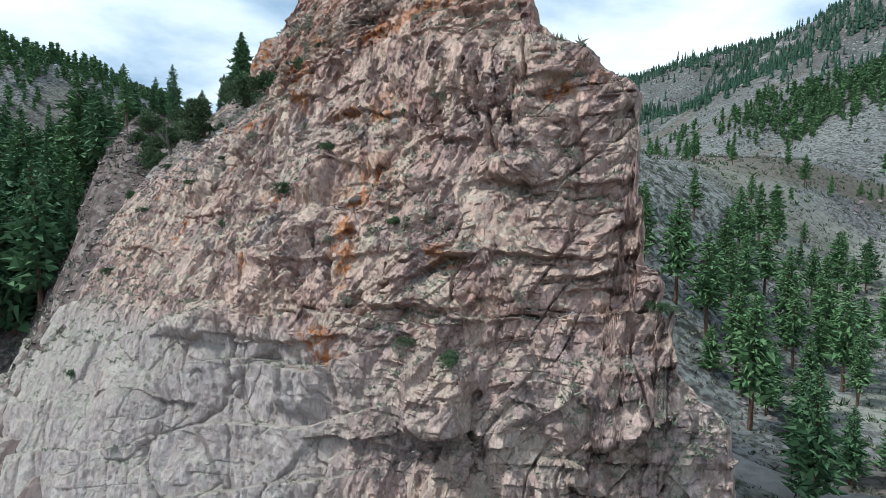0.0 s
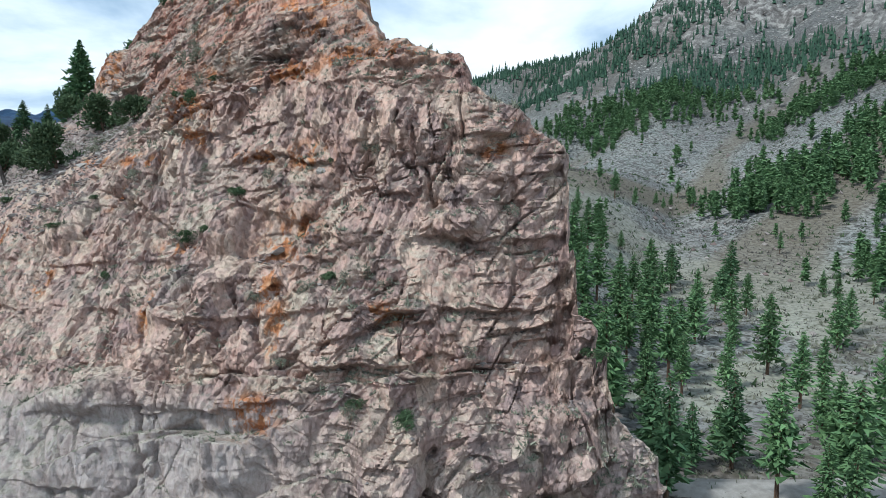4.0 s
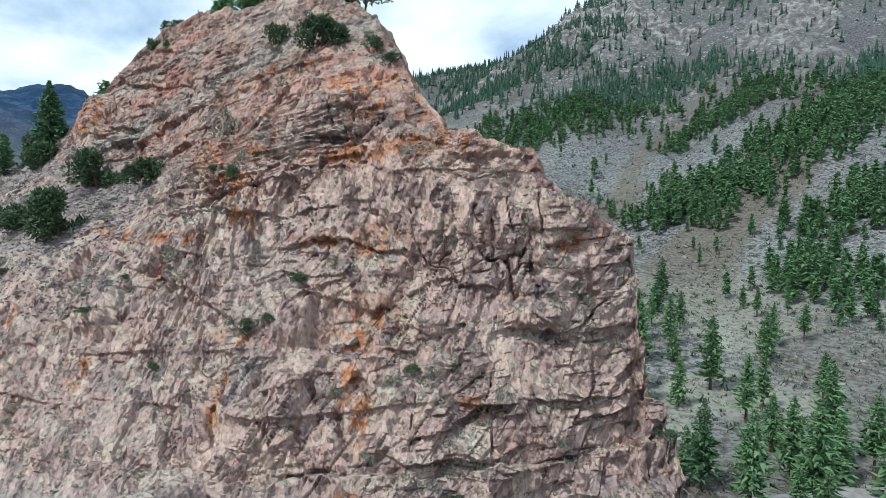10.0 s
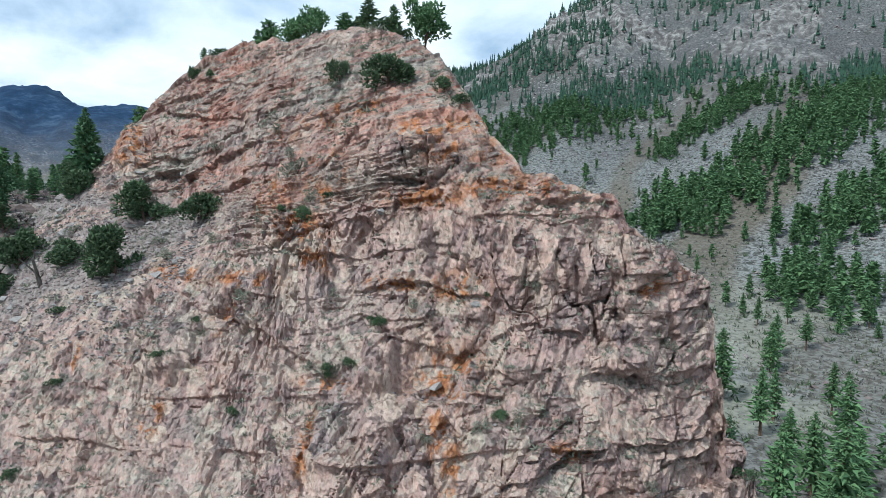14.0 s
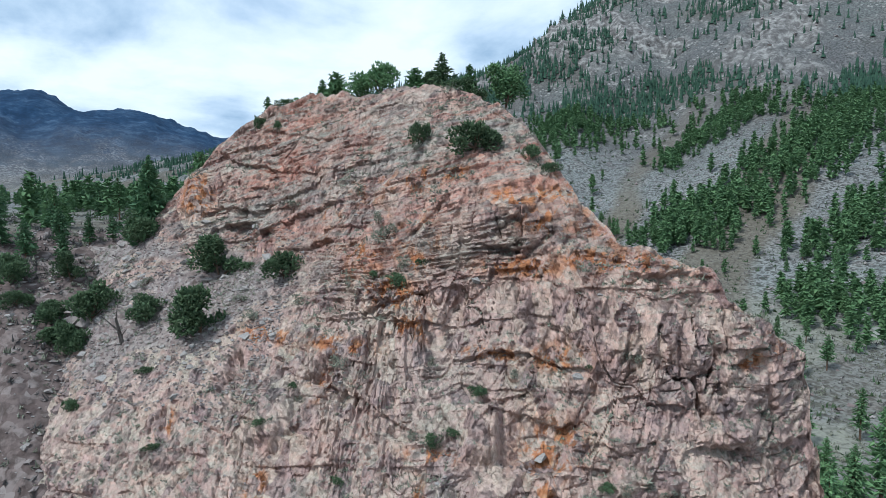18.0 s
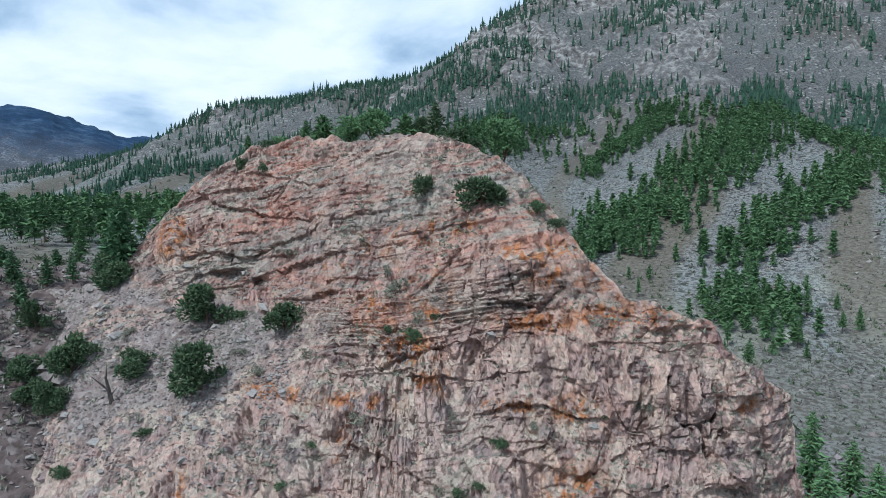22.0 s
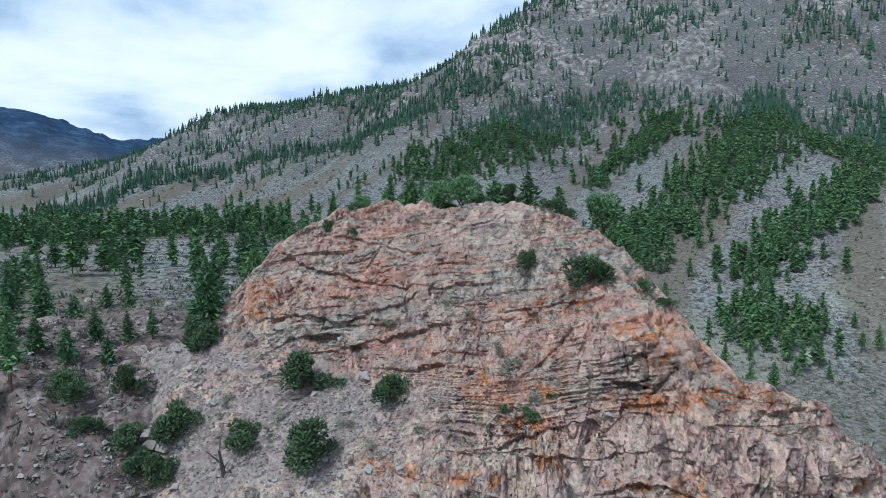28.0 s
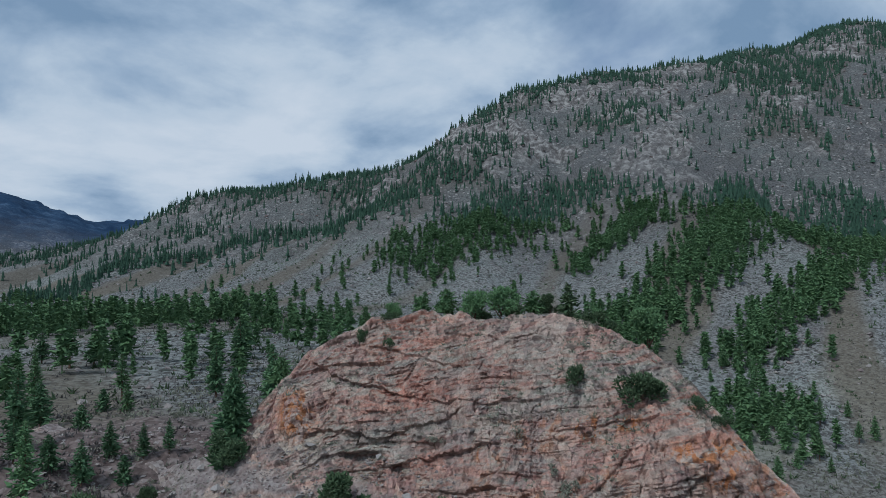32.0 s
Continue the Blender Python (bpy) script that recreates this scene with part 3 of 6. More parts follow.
# ---- the rock fin ----
STATION = (-4, 2, 9, 17, 25, 34, 43, 52, 62, 75, 95)
LEVEL = (6, 22, 30, 37, 44, 50, 56, 62, 68)
SET_BACK = {      # metres by which the face stands back, station by station, at each height
    6: (-2.5, -6, -10, -14, -18.5, -23.5, -27, -27.5, -25, -19, -8),
    22: (0.5, -3.5, -7, -10, -12, -15.5, -16.5, -16, -13, -6.5, 7.5),
    30: (2.2, -2.0, -5.7, -8.3, -9.3, -10.2, -10, -9, -7, 0.5, 16),
    37: (4.5, 0.5, -3.5, -5, -6, -5.5, -5.5, -4.5, -2, 6, 23),
    44: (6, 2.5, -1.5, -2, -1.6, -1.7, -0.3, 1.8, 5.0, 12.5, 29),
    50: (8, 4.5, 0, -0.8, 0.8, 1, 6.2, 11, 12.5, 19, 34),
    56: (10.5, 7.5, 4, 3.5, 2.5, 5, 9.5, 14, 17.5, 25, 38.5),
    62: (14, 11.5, 9.5, 9, 7.5, 9.5, 13, 16.5, 22, 30, 42.5),
    68: (18, 16.5, 15, 14.5, 14, 15, 17, 20, 26, 34.5, 47)}
CREST_U = (-4, -3.6, -3.1, -1.8, -0.7, -0.3, 0.3, 1.3, 2.0, 2.7, 3.1, 4.2, 5.0, 7.3, 8.3, 9.5, 12.7, 16, 17.6, 19, 20.8, 22.6, 25.5, 28, 32, 38, 46, 51.7, 55.3, 59.7, 63, 66, 72, 80, 100)
CREST_Z = (8, 22, 25.5, 28.8, 30.2, 33.2, 35.4, 36.0, 39.0, 42.2, 45.0, 46.9, 48.1, 48.7, 49.5, 51.3, 52.6, 53.8, 55.2, 57.3, 60.0, 61.9, 63.9, 65.2, 66.4, 66.2, 66.8, 65.8, 63.7, 61.5, 58, 52.5, 50, 49.5, 49.5)
FRONT, OVER = 700, 60      # rows of the grid on the front and over the crest


def pchip_rows(table, xs, x):
    """Each column of the table as a smooth curve over xs, read at x (one x for each column)."""
    xs = np.asarray(xs, float)
    i = np.clip(np.searchsorted(xs, x) - 1, 0, len(xs) - 2)
    i0, i3 = np.clip(i - 1, 0, None), np.clip(i + 2, None, len(xs) - 1)
    h = xs[i + 1] - xs[i]
    t = np.clip((x - xs[i]) / h, 0, 1)
    pick = lambda k: np.take_along_axis(table, k[None] if table.ndim == 2 and k.ndim == 1 else k, 0)
    a, b = pick(i), pick(i + 1)
    m0 = (b - pick(i0)) / (xs[i + 1] - xs[i0])
    m1 = (pick(i3) - a) / (xs[i3] - xs[i])
    return (2 * t ** 3 - 3 * t ** 2 + 1) * a + (t ** 3 - 2 * t ** 2 + t) * h * m0 + (3 * t ** 2 - 2 * t ** 3) * b + (t ** 3 - t ** 2) * h * m1


def face_v(u, z):
    """How far back the smooth face stands at u along the fin and height z."""
    table = np.array([SET_BACK[k] for k in LEVEL], float)
    shape = np.broadcast(u, z).shape
    uu, zz = np.broadcast_to(u, shape).ravel(), np.broadcast_to(z, shape).ravel()
    rows = np.stack([pchip_rows(np.repeat(row[:, None], len(uu), 1), STATION, uu)[0] for row in table])
    return pchip_rows(rows, LEVEL, zz)[0].reshape(shape)


def crest_z(u):
    return np.interp(u, CREST_U, CREST_Z)


def to_world(u, v):
    return NOSE[0] + ALONG[0] * u + INTO[0] * v, NOSE[1] + ALONG[1] * u + INTO[1] * v


def from_world(x, y):
    dx, dy = x - NOSE[0], y - NOSE[1]
    return dx * ALONG[0] + dy * ALONG[1], dx * INTO[0] + dy * INTO[1]


def bump(a, b, ra, rb):
    """A smooth spot at (0, 0), ra by rb wide."""
    return np.exp(-((a / ra) ** 2 + (b / rb) ** 2))


def terraced(u, z):
    """Heights gathered into steps, along beds that dip towards the far end of the fin."""
    w = z + 0.17 * u + 0.6 * vnoise(u / 9, z / 7, 0, 151) + 0.22 * vnoise(u / 2.2, z / 2.0, 0, 152)
    out = z
    for period, keep, seed in ((2.7, 0.45, 153), (1.0, 0.30, 154), (0.45, 0.12, 155)):
        f = (w + 0.11 * (u - 30)) / period + 0.4 * vnoise(u / 14, 0, z / 9, seed)
        n = np.floor(f)
        f = f - n
        k = keep * smooth(vnoise(u / (2.6 * period) + 9.1 * n, n * 1.7, 0, seed + 5), -0.2, 0.35)
        k = k * (0.3 + 0.7 * smooth(w, 52, 58))
        out = out + k * period * (smooth(f, 0.42, 1.0) - f)
    return out


def bricks(s, w, wide, high, seed):
    """Uneven courses of blocks: a random number for each, where in it a point lies, and how near its edge."""
    y = w / high
    y = y + 0.35 * vnoise(y * 0.63, 0.5, 0.5, seed + 1)
    row = np.floor(y).astype(np.int64)
    x = s / wide * (0.75 + 0.6 * rnd(row, 3, 1, seed)) + 7 * rnd(row, 1, 0, seed)
    x = x + 0.3 * vnoise(x * 0.71, row * 1.37, 0.5, seed + 2)
    col = np.floor(x).astype(np.int64)
    pair = rnd(row, col // 2, 5, seed) < 0.35
    fx = np.where(pair, (x - 2 * (col // 2)) / 2, x - col) - 0.5
    col = np.where(pair, col // 2 + 100000, col)
    fy = y - row - 0.5
    val = rnd(row, col, 2, seed)
    edge = np.minimum((0.5 - np.abs(fx)) * wide * np.where(pair, 2, 1), (0.5 - np.abs(fy)) * high)
    return val, fx, fy, edge


# ledges step back above their line, overhangs stand out above it, cracks are grooves:
# depth and reach in metres, then points along the line as (station, height)
FOOT_FORMS = (
    ("ledge", 0.8, 1.2, (9.8, 32.5), (6.1, 32.5), (3.1, 32.7), (1.1, 33.0)),
    ("ledge", 0.9, 1.2, (26.1, 30.9), (20.8, 31.8), (16.2, 31.8), (12.6, 31.9), (9.8, 32.5)),
    ("over", 0.5, 1.1, (38.4, 24.3), (33.6, 24.8), (29.2, 25.1)),
    ("crack", 0.35, 0.22, (32.2, 21.5), (28.7, 23.3), (26.2, 25.2), (24.9, 27.2)),
    ("over", 0.5, 0.9, (34.3, 28.6), (30.2, 28.8), (27.1, 29.5)),
    ("over", 0.6, 0.8, (26.5, 29.2), (20.9, 29.6), (16.1, 30.5)),
    ("crack", 0.6, 0.3, (27.9, 31.1), (25.6, 26.3)),
    ("crack", 0.5, 0.3, (17.2, 27.9), (16.8, 26.0)),
    ("over", 0.45, 0.7, (18.2, 24.1), (14.1, 24.9), (10.1, 25.6)),
    ("ledge", 0.9, 1.2, (25.5, 27.6), (21.5, 28.2), (18.0, 28.4)))
NOSE_FORMS = (
    ("over", 1.4, 1.5, (11.9, 25.5), (10.2, 25.4), (8.4, 25.7)),
    ("crack", 1.2, 0.5, (8.8, 29.9), (8.6, 27.4), (8.3, 25.0)),
    ("over", 1.0, 1.2, (2.3, 25.6), (1.1, 26.3), (-0.3, 27.5)),
    ("crack", 0.6, 0.4, (4.2, 31.0), (3.5, 28.7), (2.5, 25.6)),
    ("over", 0.5, 0.5, (8.0, 36.1), (4.6, 35.9), (1.0, 36.1)),
    ("over", 0.5, 0.5, (4.8, 35.0), (0.7, 35.2)),
    ("over", 0.55, 0.6, (4.1, 34.1), (0.2, 34.1)),
    ("over", 0.7, 0.8, (17.5, 32.9), (14.6, 32.8), (11.7, 32.7)),
    ("over", 0.8, 0.7, (9.9, 40.1), (8.3, 39.8), (6.8, 40.3)),
    ("ledge", 0.6, 1.0, (8.4, 48.5), (7.0, 48.4), (5.0, 47.9)),
    ("crack", 0.5, 0.25, (5.8, 45.0), (5.2, 40.7), (4.9, 36.6)))
WALL_FORMS = (
    ("over", 1.0, 0.9, (14.3, 51.2), (12.1, 51.3), (9.7, 50.8)),
    ("over", 0.4, 0.5, (14.1, 50.0), (12.1, 49.8), (10.3, 49.8)),
    ("crack", 0.7, 0.22, (11.0, 44.4), (10.1, 42.0)),
    ("crack", 0.6, 0.2, (11.8, 47.0), (11.5, 43.4)),
    ("crack", 0.5, 0.2, (12.9, 48.0), (12.5, 45.1)),
    ("crack", 0.5, 0.2, (9.7, 47.0), (9.2, 43.4)),
    ("crack", 0.5, 0.2, (14.5, 47.6), (15.1, 44.6)),
    ("over", 0.8, 0.9, (15.3, 34.1), (13.3, 34.5), (12.0, 35.5), (10.0, 35.8)),
    ("ledge", 1.1, 1.5, (19.3, 36.3), (16.2, 37.3), (13.4, 37.1)),
    ("over", 0.5, 0.5, (27.9, 44.1), (24.3, 45.2), (19.8, 45.1), (17.9, 44.5)),
    ("over", 0.45, 0.5, (31.6, 47.5), (27.5, 46.8), (24.2, 47.5), (20.4, 47.8)),
    ("over", 0.4, 0.5, (16.9, 42.1), (14.1, 43.3), (11.9, 42.7)))
HOLLOW_FORMS = (
    ("over", 1.2, 1.5, (23.8, 41.6), (21.0, 41.6), (19.1, 41.2)),
    ("crack", 1.1, 0.6, (23.2, 41.5), (22.5, 38.6)),
    ("ledge", 1.3, 1.6, (31.2, 39.7), (27.6, 39.0), (25.4, 39.9)),
    ("ledge", 0.7, 0.8, (25.8, 41.9), (23.4, 41.8)),
    ("crack", 0.7, 0.3, (28.1, 36.8), (28.5, 34.1)),
    ("crack", 0.6, 0.25, (26.0, 37.1), (26.0, 35.2), (24.2, 33.5)),
    ("crack", 0.7, 0.35, (22.8, 38.6), (21.5, 34.3)),
    ("crack", 0.7, 0.3, (21.0, 37.4), (19.9, 33.8)),
    ("over", 0.5, 0.5, (30.0, 41.9), (26.0, 43.1), (21.2, 42.8)),
    ("over", 0.5, 0.5, (37.7, 46.7), (34.5, 47.6), (31.2, 49.0)),
    ("over", 0.6, 1.3, (40.0, 43.1), (36.5, 42.1), (32.9, 41.3), (29.6, 40.1)))
RIB_FORMS = (
    ("crack", 0.8, 0.3, (54.1, 39.9), (49.7, 37.2), (45.4, 34.9)),
    ("crack", 0.7, 0.3, (46.9, 42.0), (42.2, 39.3), (38.3, 36.8)),
    ("crack", 0.7, 0.3, (47.6, 36.7), (41.7, 34.2), (37.2, 32.2)),
    ("crack", 0.7, 0.3, (38.9, 39.5), (35.7, 36.9), (32.2, 34.0)),
    ("over", 0.5, 0.5, (39.6, 46.7), (35.7, 46.9), (32.1, 47.8)),
    ("over", 0.6, 0.8, (46.5, 45.1), (43.3, 45.3), (39.1, 44.6)))
DOME_FORMS = (
    ("over", 0.7, 0.8, (25.2, 52.8), (22.5, 52.5), (20.5, 53.7)),
    ("crack", 0.5, 0.25, (22.5, 51.6), (21.5, 52.9), (20.4, 53.9)),
    ("over", 0.8, 0.9, (33.2, 57.5), (29.0, 58.2), (25.7, 59.0)),
    ("over", 0.6, 0.7, (54.9, 51.2), (46.4, 53.2), (39.3, 55.6), (32.9, 57.1)),
    ("over", 0.6, 0.6, (49.0, 49.7), (43.3, 51.2), (39.3, 52.7)),
    ("over", 0.55, 0.7, (33.3, 51.9), (30.6, 53.9), (27.5, 56.6), (25.3, 58.2)),
    ("over", 0.45, 0.7, (24.4, 54.1), (21.7, 55.8), (19.6, 57.0)),
    ("over", 0.5, 0.5, (18.4, 52.4), (14.8, 51.9), (11.9, 51.7)))
SUMMIT_FORMS = (
    ("ledge", 1.4, 2.2, (53.4, 53.4), (41.9, 56.4), (34.1, 58.2), (26.2, 60.6)),
    ("over", 0.7, 0.8, (60.4, 50.1), (55.6, 52.7), (50.7, 53.6)),
    ("over", 0.8, 0.8, (30.4, 63.3), (26.8, 63.5), (23.4, 62.8)),
    ("over", 0.5, 0.5, (43.5, 65.0), (38.4, 64.3), (33.9, 65.0)),
    ("over", 0.5, 0.5, (51.4, 63.4), (42.9, 62.1), (37.9, 61.4), (31.3, 61.6)),
    ("over", 0.6, 0.6, (58.1, 60.9), (50.6, 59.3), (43.6, 58.7), (37.5, 59.1), (33.2, 59.9)),
    ("over", 0.7, 0.6, (57.4, 54.8), (50.4, 54.8), (45.9, 56.6), (42.2, 58.0)),
    ("crack", 0.6, 0.3, (59.4, 60.6), (58.3, 55.9)))


def formed(u, z):
    """The ledges, overhangs and cracks named above: metres out of the face, and the shade painted in their crevices."""
    d, crevice_shade = np.zeros(u.size), np.zeros(u.size)
    uw = (u + 0.35 * vnoise(u / 2.2, z / 2.2, 0, 131) + 0.16 * vnoise(u / 0.6, z / 0.6, 0, 132)).ravel()
    zw = (z + 0.35 * vnoise(u / 2.2, z / 2.2, 7, 133) + 0.14 * vnoise(u / 0.6, z / 0.6, 7, 134)).ravel()
    for n, (kind, depth, reach, *path) in enumerate((*FOOT_FORMS, *NOSE_FORMS, *WALL_FORMS, *HOLLOW_FORMS, *RIB_FORMS, *DOME_FORMS, *SUMMIT_FORMS)):
        pts = np.array(path, float)
        room = 3.2 * reach + 0.6
        at = np.nonzero((uw > pts[:, 0].min() - room) & (uw < pts[:, 0].max() + room) & (zw > pts[:, 1].min() - room) & (zw < pts[:, 1].max() + room))[0]
        x, y = uw[at], zw[at]
        near, side, beyond = np.full(at.size, 99.0), np.zeros(at.size), np.zeros(at.size)
        for k in range(len(pts) - 1):
            a, way = pts[k], pts[k + 1] - pts[k]
            ln = np.hypot(*way)
            t = ((x - a[0]) * way[0] + (y - a[1]) * way[1]) / ln
            off = ((x - a[0]) * way[1] - (y - a[1]) * way[0]) / ln * (1 if way[0] < 0 else -1)
            past = np.clip(-t, 0, None) + np.clip(t - ln, 0, None)
            dist = np.hypot(off, past)
            mine = dist < near
            near, side = np.where(mine, dist, near), np.where(mine, off, side)
            beyond = np.where(mine, past, beyond)
        whole = np.exp(-(beyond / 0.5) ** 2) * (0.45 + 0.55 * smooth(vnoise(x / 1.7, y / 1.7, n, 135), -0.5, 0.3))
        if kind == "crack":
            cut = whole * np.exp(-(near / (0.7 * reach)) ** 2)
            d[at] -= depth * cut
            crevice_shade[at] = np.maximum(crevice_shade[at], 0.8 * cut)
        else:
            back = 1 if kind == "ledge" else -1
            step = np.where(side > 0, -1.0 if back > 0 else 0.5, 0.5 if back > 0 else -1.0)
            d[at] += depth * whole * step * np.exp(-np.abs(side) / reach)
            # line under overhangs and in ledge corners, darkened as shade would be
            crevice_shade[at] = np.maximum(crevice_shade[at], 0.5 * whole * np.exp(-((side + 0.08 * (1 if kind == "over" else -1)) / 0.09) ** 2))
    return d.reshape(u.shape), crevice_shade.reshape(u.shape)


def relief(u, v, z, nz):
    """Metres by which the rock stands out of the smooth face, and the painted shade of its cracks."""
    wu = u + 0.40 * vnoise(u / 5, v / 5, z / 5, 101)
    wv = v + 0.40 * vnoise(u / 5, v / 5, z / 5, 103)
    wz = z + 0.40 * vnoise(u / 5, v / 5, z / 5, 105)
    upper = smooth(z + 0.17 * u, 54, 59)
    slab = (1 - smooth(z + 0.05 * u, 30.0, 33.0)) * smooth(u, 10, 20)       # water-worn slabs at the foot
    low = curve(u, (36, 44, 50, 58, 66, 80), (52, 48, 43.5, 41.5, 40, 36)) + 1.3 * vnoise(u / 4, v / 4, 0, 107)
    high = curve(u, (36, 44, 52, 60, 66, 80), (49, 49.8, 50.8, 51.6, 52.2, 54)) + 0.9 * vnoise(u / 3, v / 3, 0, 108)
    scree = smooth(z - low, 0, 1.2) * smooth(high - z, 0, 1.0) * smooth(vnoise(u / 3.5, v / 3.5, z / 3.5, 109), -0.75, -0.45)
    hard = 1 - 0.88 * scree
    steep = smooth(0.80 - nz, 0.0, 0.45)
    calm = 1 - 0.85 * slab
    d = 0.35 * fbm(u / 9, v / 9, z / 8, 2, 191) * hard * steep
    crack = np.zeros(u.shape)
    bed = wz + wu * (0.05 + 0.14 * upper) + (1 - 0.6 * upper) * (0.9 * vnoise(u / 8, v / 8, z / 14, 111) + 0.2 * vnoise(u / 2.6, v / 2.6, z / 6, 112))
    side = wu + 0.75 * wv
    ribs = smooth(u, 28, 38) * (1 - upper)
    up = side + (0.10 - 0.75 * ribs) * wz
    # courses of blocks between the joints, whole or broken by patches
    for wide, tall, amp, tilt, seed in ((4.6, 3.6, 0.65, 0.48, 201), (1.9, 1.7, 0.50, 0.36, 211), (0.8, 0.75, 0.32, 0.21, 221), (0.4, 0.38, 0.16, 0.10, 231)):
        flat = 1 - 0.45 * upper
        val, fx, fy, edge = bricks(up, bed, wide * (1 + 0.7 * upper), tall * flat, seed)
        if seed in (211, 221, 231):      # on the wall the joints stand upright, on the dome the beds lie flat
            val2, fy2, fx2, edge2 = bricks(bed, up, tall * 1.5, wide * 0.75, seed + 50)
            wall = upper - 0.35 * ribs + 0.6 * vnoise(u / 4, v / 4, z / 4, seed + 60) < 0.35
            val, fx, fy, edge = np.where(wall, val2, val), np.where(wall, fx2, fx), np.where(wall, fy2, fy), np.where(wall, edge2, edge)
        lean = fx * (np.modf(val * 7.31)[0] - 0.5) * 2.2 + fy * (np.modf(val * 3.77)[0] - 0.80) * 1.6
        patch = smooth(vnoise(u / (2.4 * wide) + 5, v / (2.4 * wide), z / (2.0 * wide), seed + 3), -0.45, 0.35)
        k = hard * calm * (0.15 + 0.85 * steep) * (0.15 + 0.85 * patch) * (1 - 0.35 * upper)
        d += k * (amp * (val - 0.5) + tilt * lean)
        thin = (1 - smooth(edge, 0.0, 0.09)) * (np.modf(val * 13.7)[0] > 0.5)
        d -= k * (0.30 * amp if wide < 4 else 0.0) * thin
        crack = np.maximum(crack, 0.55 * thin * k * (wide < 4) * (wide > 0.5))
    # blocks of no order
    f1, f2, val, way = cells(up / 2.2, wv / 2.2, bed / (2.4 * (1 - 0.4 * upper)), 215)
    lean = way[0] * (np.modf(val * 7.31)[0] - 0.5) * 2 + way[2] * (np.modf(val * 3.77)[0] - 0.7) * 1.6
    patch = smooth(vnoise(u / 6 + 15, v / 6, z / 5, 218), -0.3, 0.4)
    d += hard * calm * (0.2 + 0.8 * steep) * patch * (0.35 * (val - 0.5) + 0.22 * lean)
    # short joints
    for a, lean_, c, depth, seed in ((1.1, 0.15, 7.0, 0.40, 241), (1.9, -0.35, 6.0, 0.40, 243), (7.0, 0.0, 1.2, 0.30, 245)):
        n = vnoise((side + (lean_ - 0.75 * ribs) * wz) / a, wv / 9, bed / c, seed)
        lane = smooth(vnoise(u / 2.6 + 40, v / 2.6, z / 3.4, seed + 1), 0.05, 0.3)
        line = (1 - smooth(np.abs(n), 0.0, 0.045)) * lane * hard * (1 - 0.5 * slab) * steep
        d -= depth * line
        crack = np.maximum(crack, 0.6 * line)
    # flutes on the upper wall near the nose, and slanting ribs towards the far end
    val, fy, fx, edge = bricks(wz, side + (0.16 - 0.9 * ribs) * wz, 3.6, 0.62, 251)
    flute = steep * hard * (1 - upper) * np.clip(0.10 + 1.0 * bump(u - 11.5, z - 45.5, 4.2, 4.0) + 0.7 * bump(u - 24, z - 35.8, 6, 3) + 0.5 * bump(u - 3, z - 41, 3, 6) + 0.9 * bump(u - 44, z - 38, 9, 5), 0, 1)
    d += flute * (0.45 * (val - 0.5) - 0.45 * np.abs(fx) * (val > 0.3))
    crack = np.maximum(crack, flute * (1 - smooth(edge, 0.0, 0.08)) * (val < 0.5) * 0.6)
    # water-worn bulges on the slabs, parted by creases
    here = slab > 0.01
    su, sv, sz, mine = u[here], v[here], z[here], slab[here]
    lean = su - 0.45 * sz + 0.8 * vnoise(su / 5, sv / 5, sz / 5, 260)
    f1, f2, val, way = cells(lean / 3.0, sv / 9, (sz + 0.22 * su) / 5.0, 261)
    rib = vnoise(lean / 0.95, sv / 6, sz / 9, 262)
    crease = mine * (1 - smooth(f2 - f1, 0.0, 0.035)) * (val > 0.55)
    over = wz[here] + 0.22 * wu[here] + 1.2 * vnoise(su / 9, 0, sz / 9, 266)
    step = over / 3.7 - np.floor(over / 3.7)
    out = mine * (0.7 * (0.45 - f1 * f1) + 0.5 * (val - 0.5) - 0.55 * np.clip(0.35 - np.abs(rib), 0, 1) + 0.16 * fbm(su / 2.4, sv / 2.4, sz / 2.0, 4, 264) + 0.6 * (step - 0.5))
    d[here] += out - 0.2 * crease
    crack[here] = np.maximum(crack[here], np.maximum(0.5 * crease, 0.6 * mine * np.clip(1 - np.abs(step - 0.012) / 0.02, 0, 1)))
    # the blocks and hollows one can name
    for cu, cz, ru, rz, out in ((10.3, 27.8, 2.0, 2.2, 1.5), (2.2, 28.3, 2.4, 2.4, 1.0), (24.4, 40.4, 1.1, 1.6, 1.1), (20.8, 39.9, 1.9, 1.5, -0.8), (23.6, 35.2, 1.1, 2.6, 0.8), (27.0, 35.8, 1.0, 1.6, 0.8),
                                (8.6, 41.0, 1.6, 0.6, 0.6), (31.0, 29.9, 3.0, 1.1, 0.9), (19.8, 27.0, 1.8, 1.4, 0.6), (44.8, 42.6, 0.9, 1.2, -0.9), (36.8, 43.2, 0.8, 1.0, -0.9), (41.0, 40.0, 2.0, 1.6, 0.8),
                                (60.0, 56.5, 1.7, 2.3, 1.1), (57.0, 55.0, 1.0, 2.6, -0.8)):
        d += out * np.exp(-(np.abs((u - cu) / ru) ** 6 + np.abs((z - cz) / rz) ** 6))
    shaped, crevice_shade = formed(u, z)
    d += shaped * hard * (0.25 + 0.75 * smooth(0.62 - nz, 0.0, 0.35))
    crack = np.maximum(crack, crevice_shade)
    # sharp small roughness
    d += hard * (1 - 0.5 * slab) * 0.10 * (1 - 2 * np.abs(vnoise(u / 0.7, v / 0.7, z / 0.7, 281)))
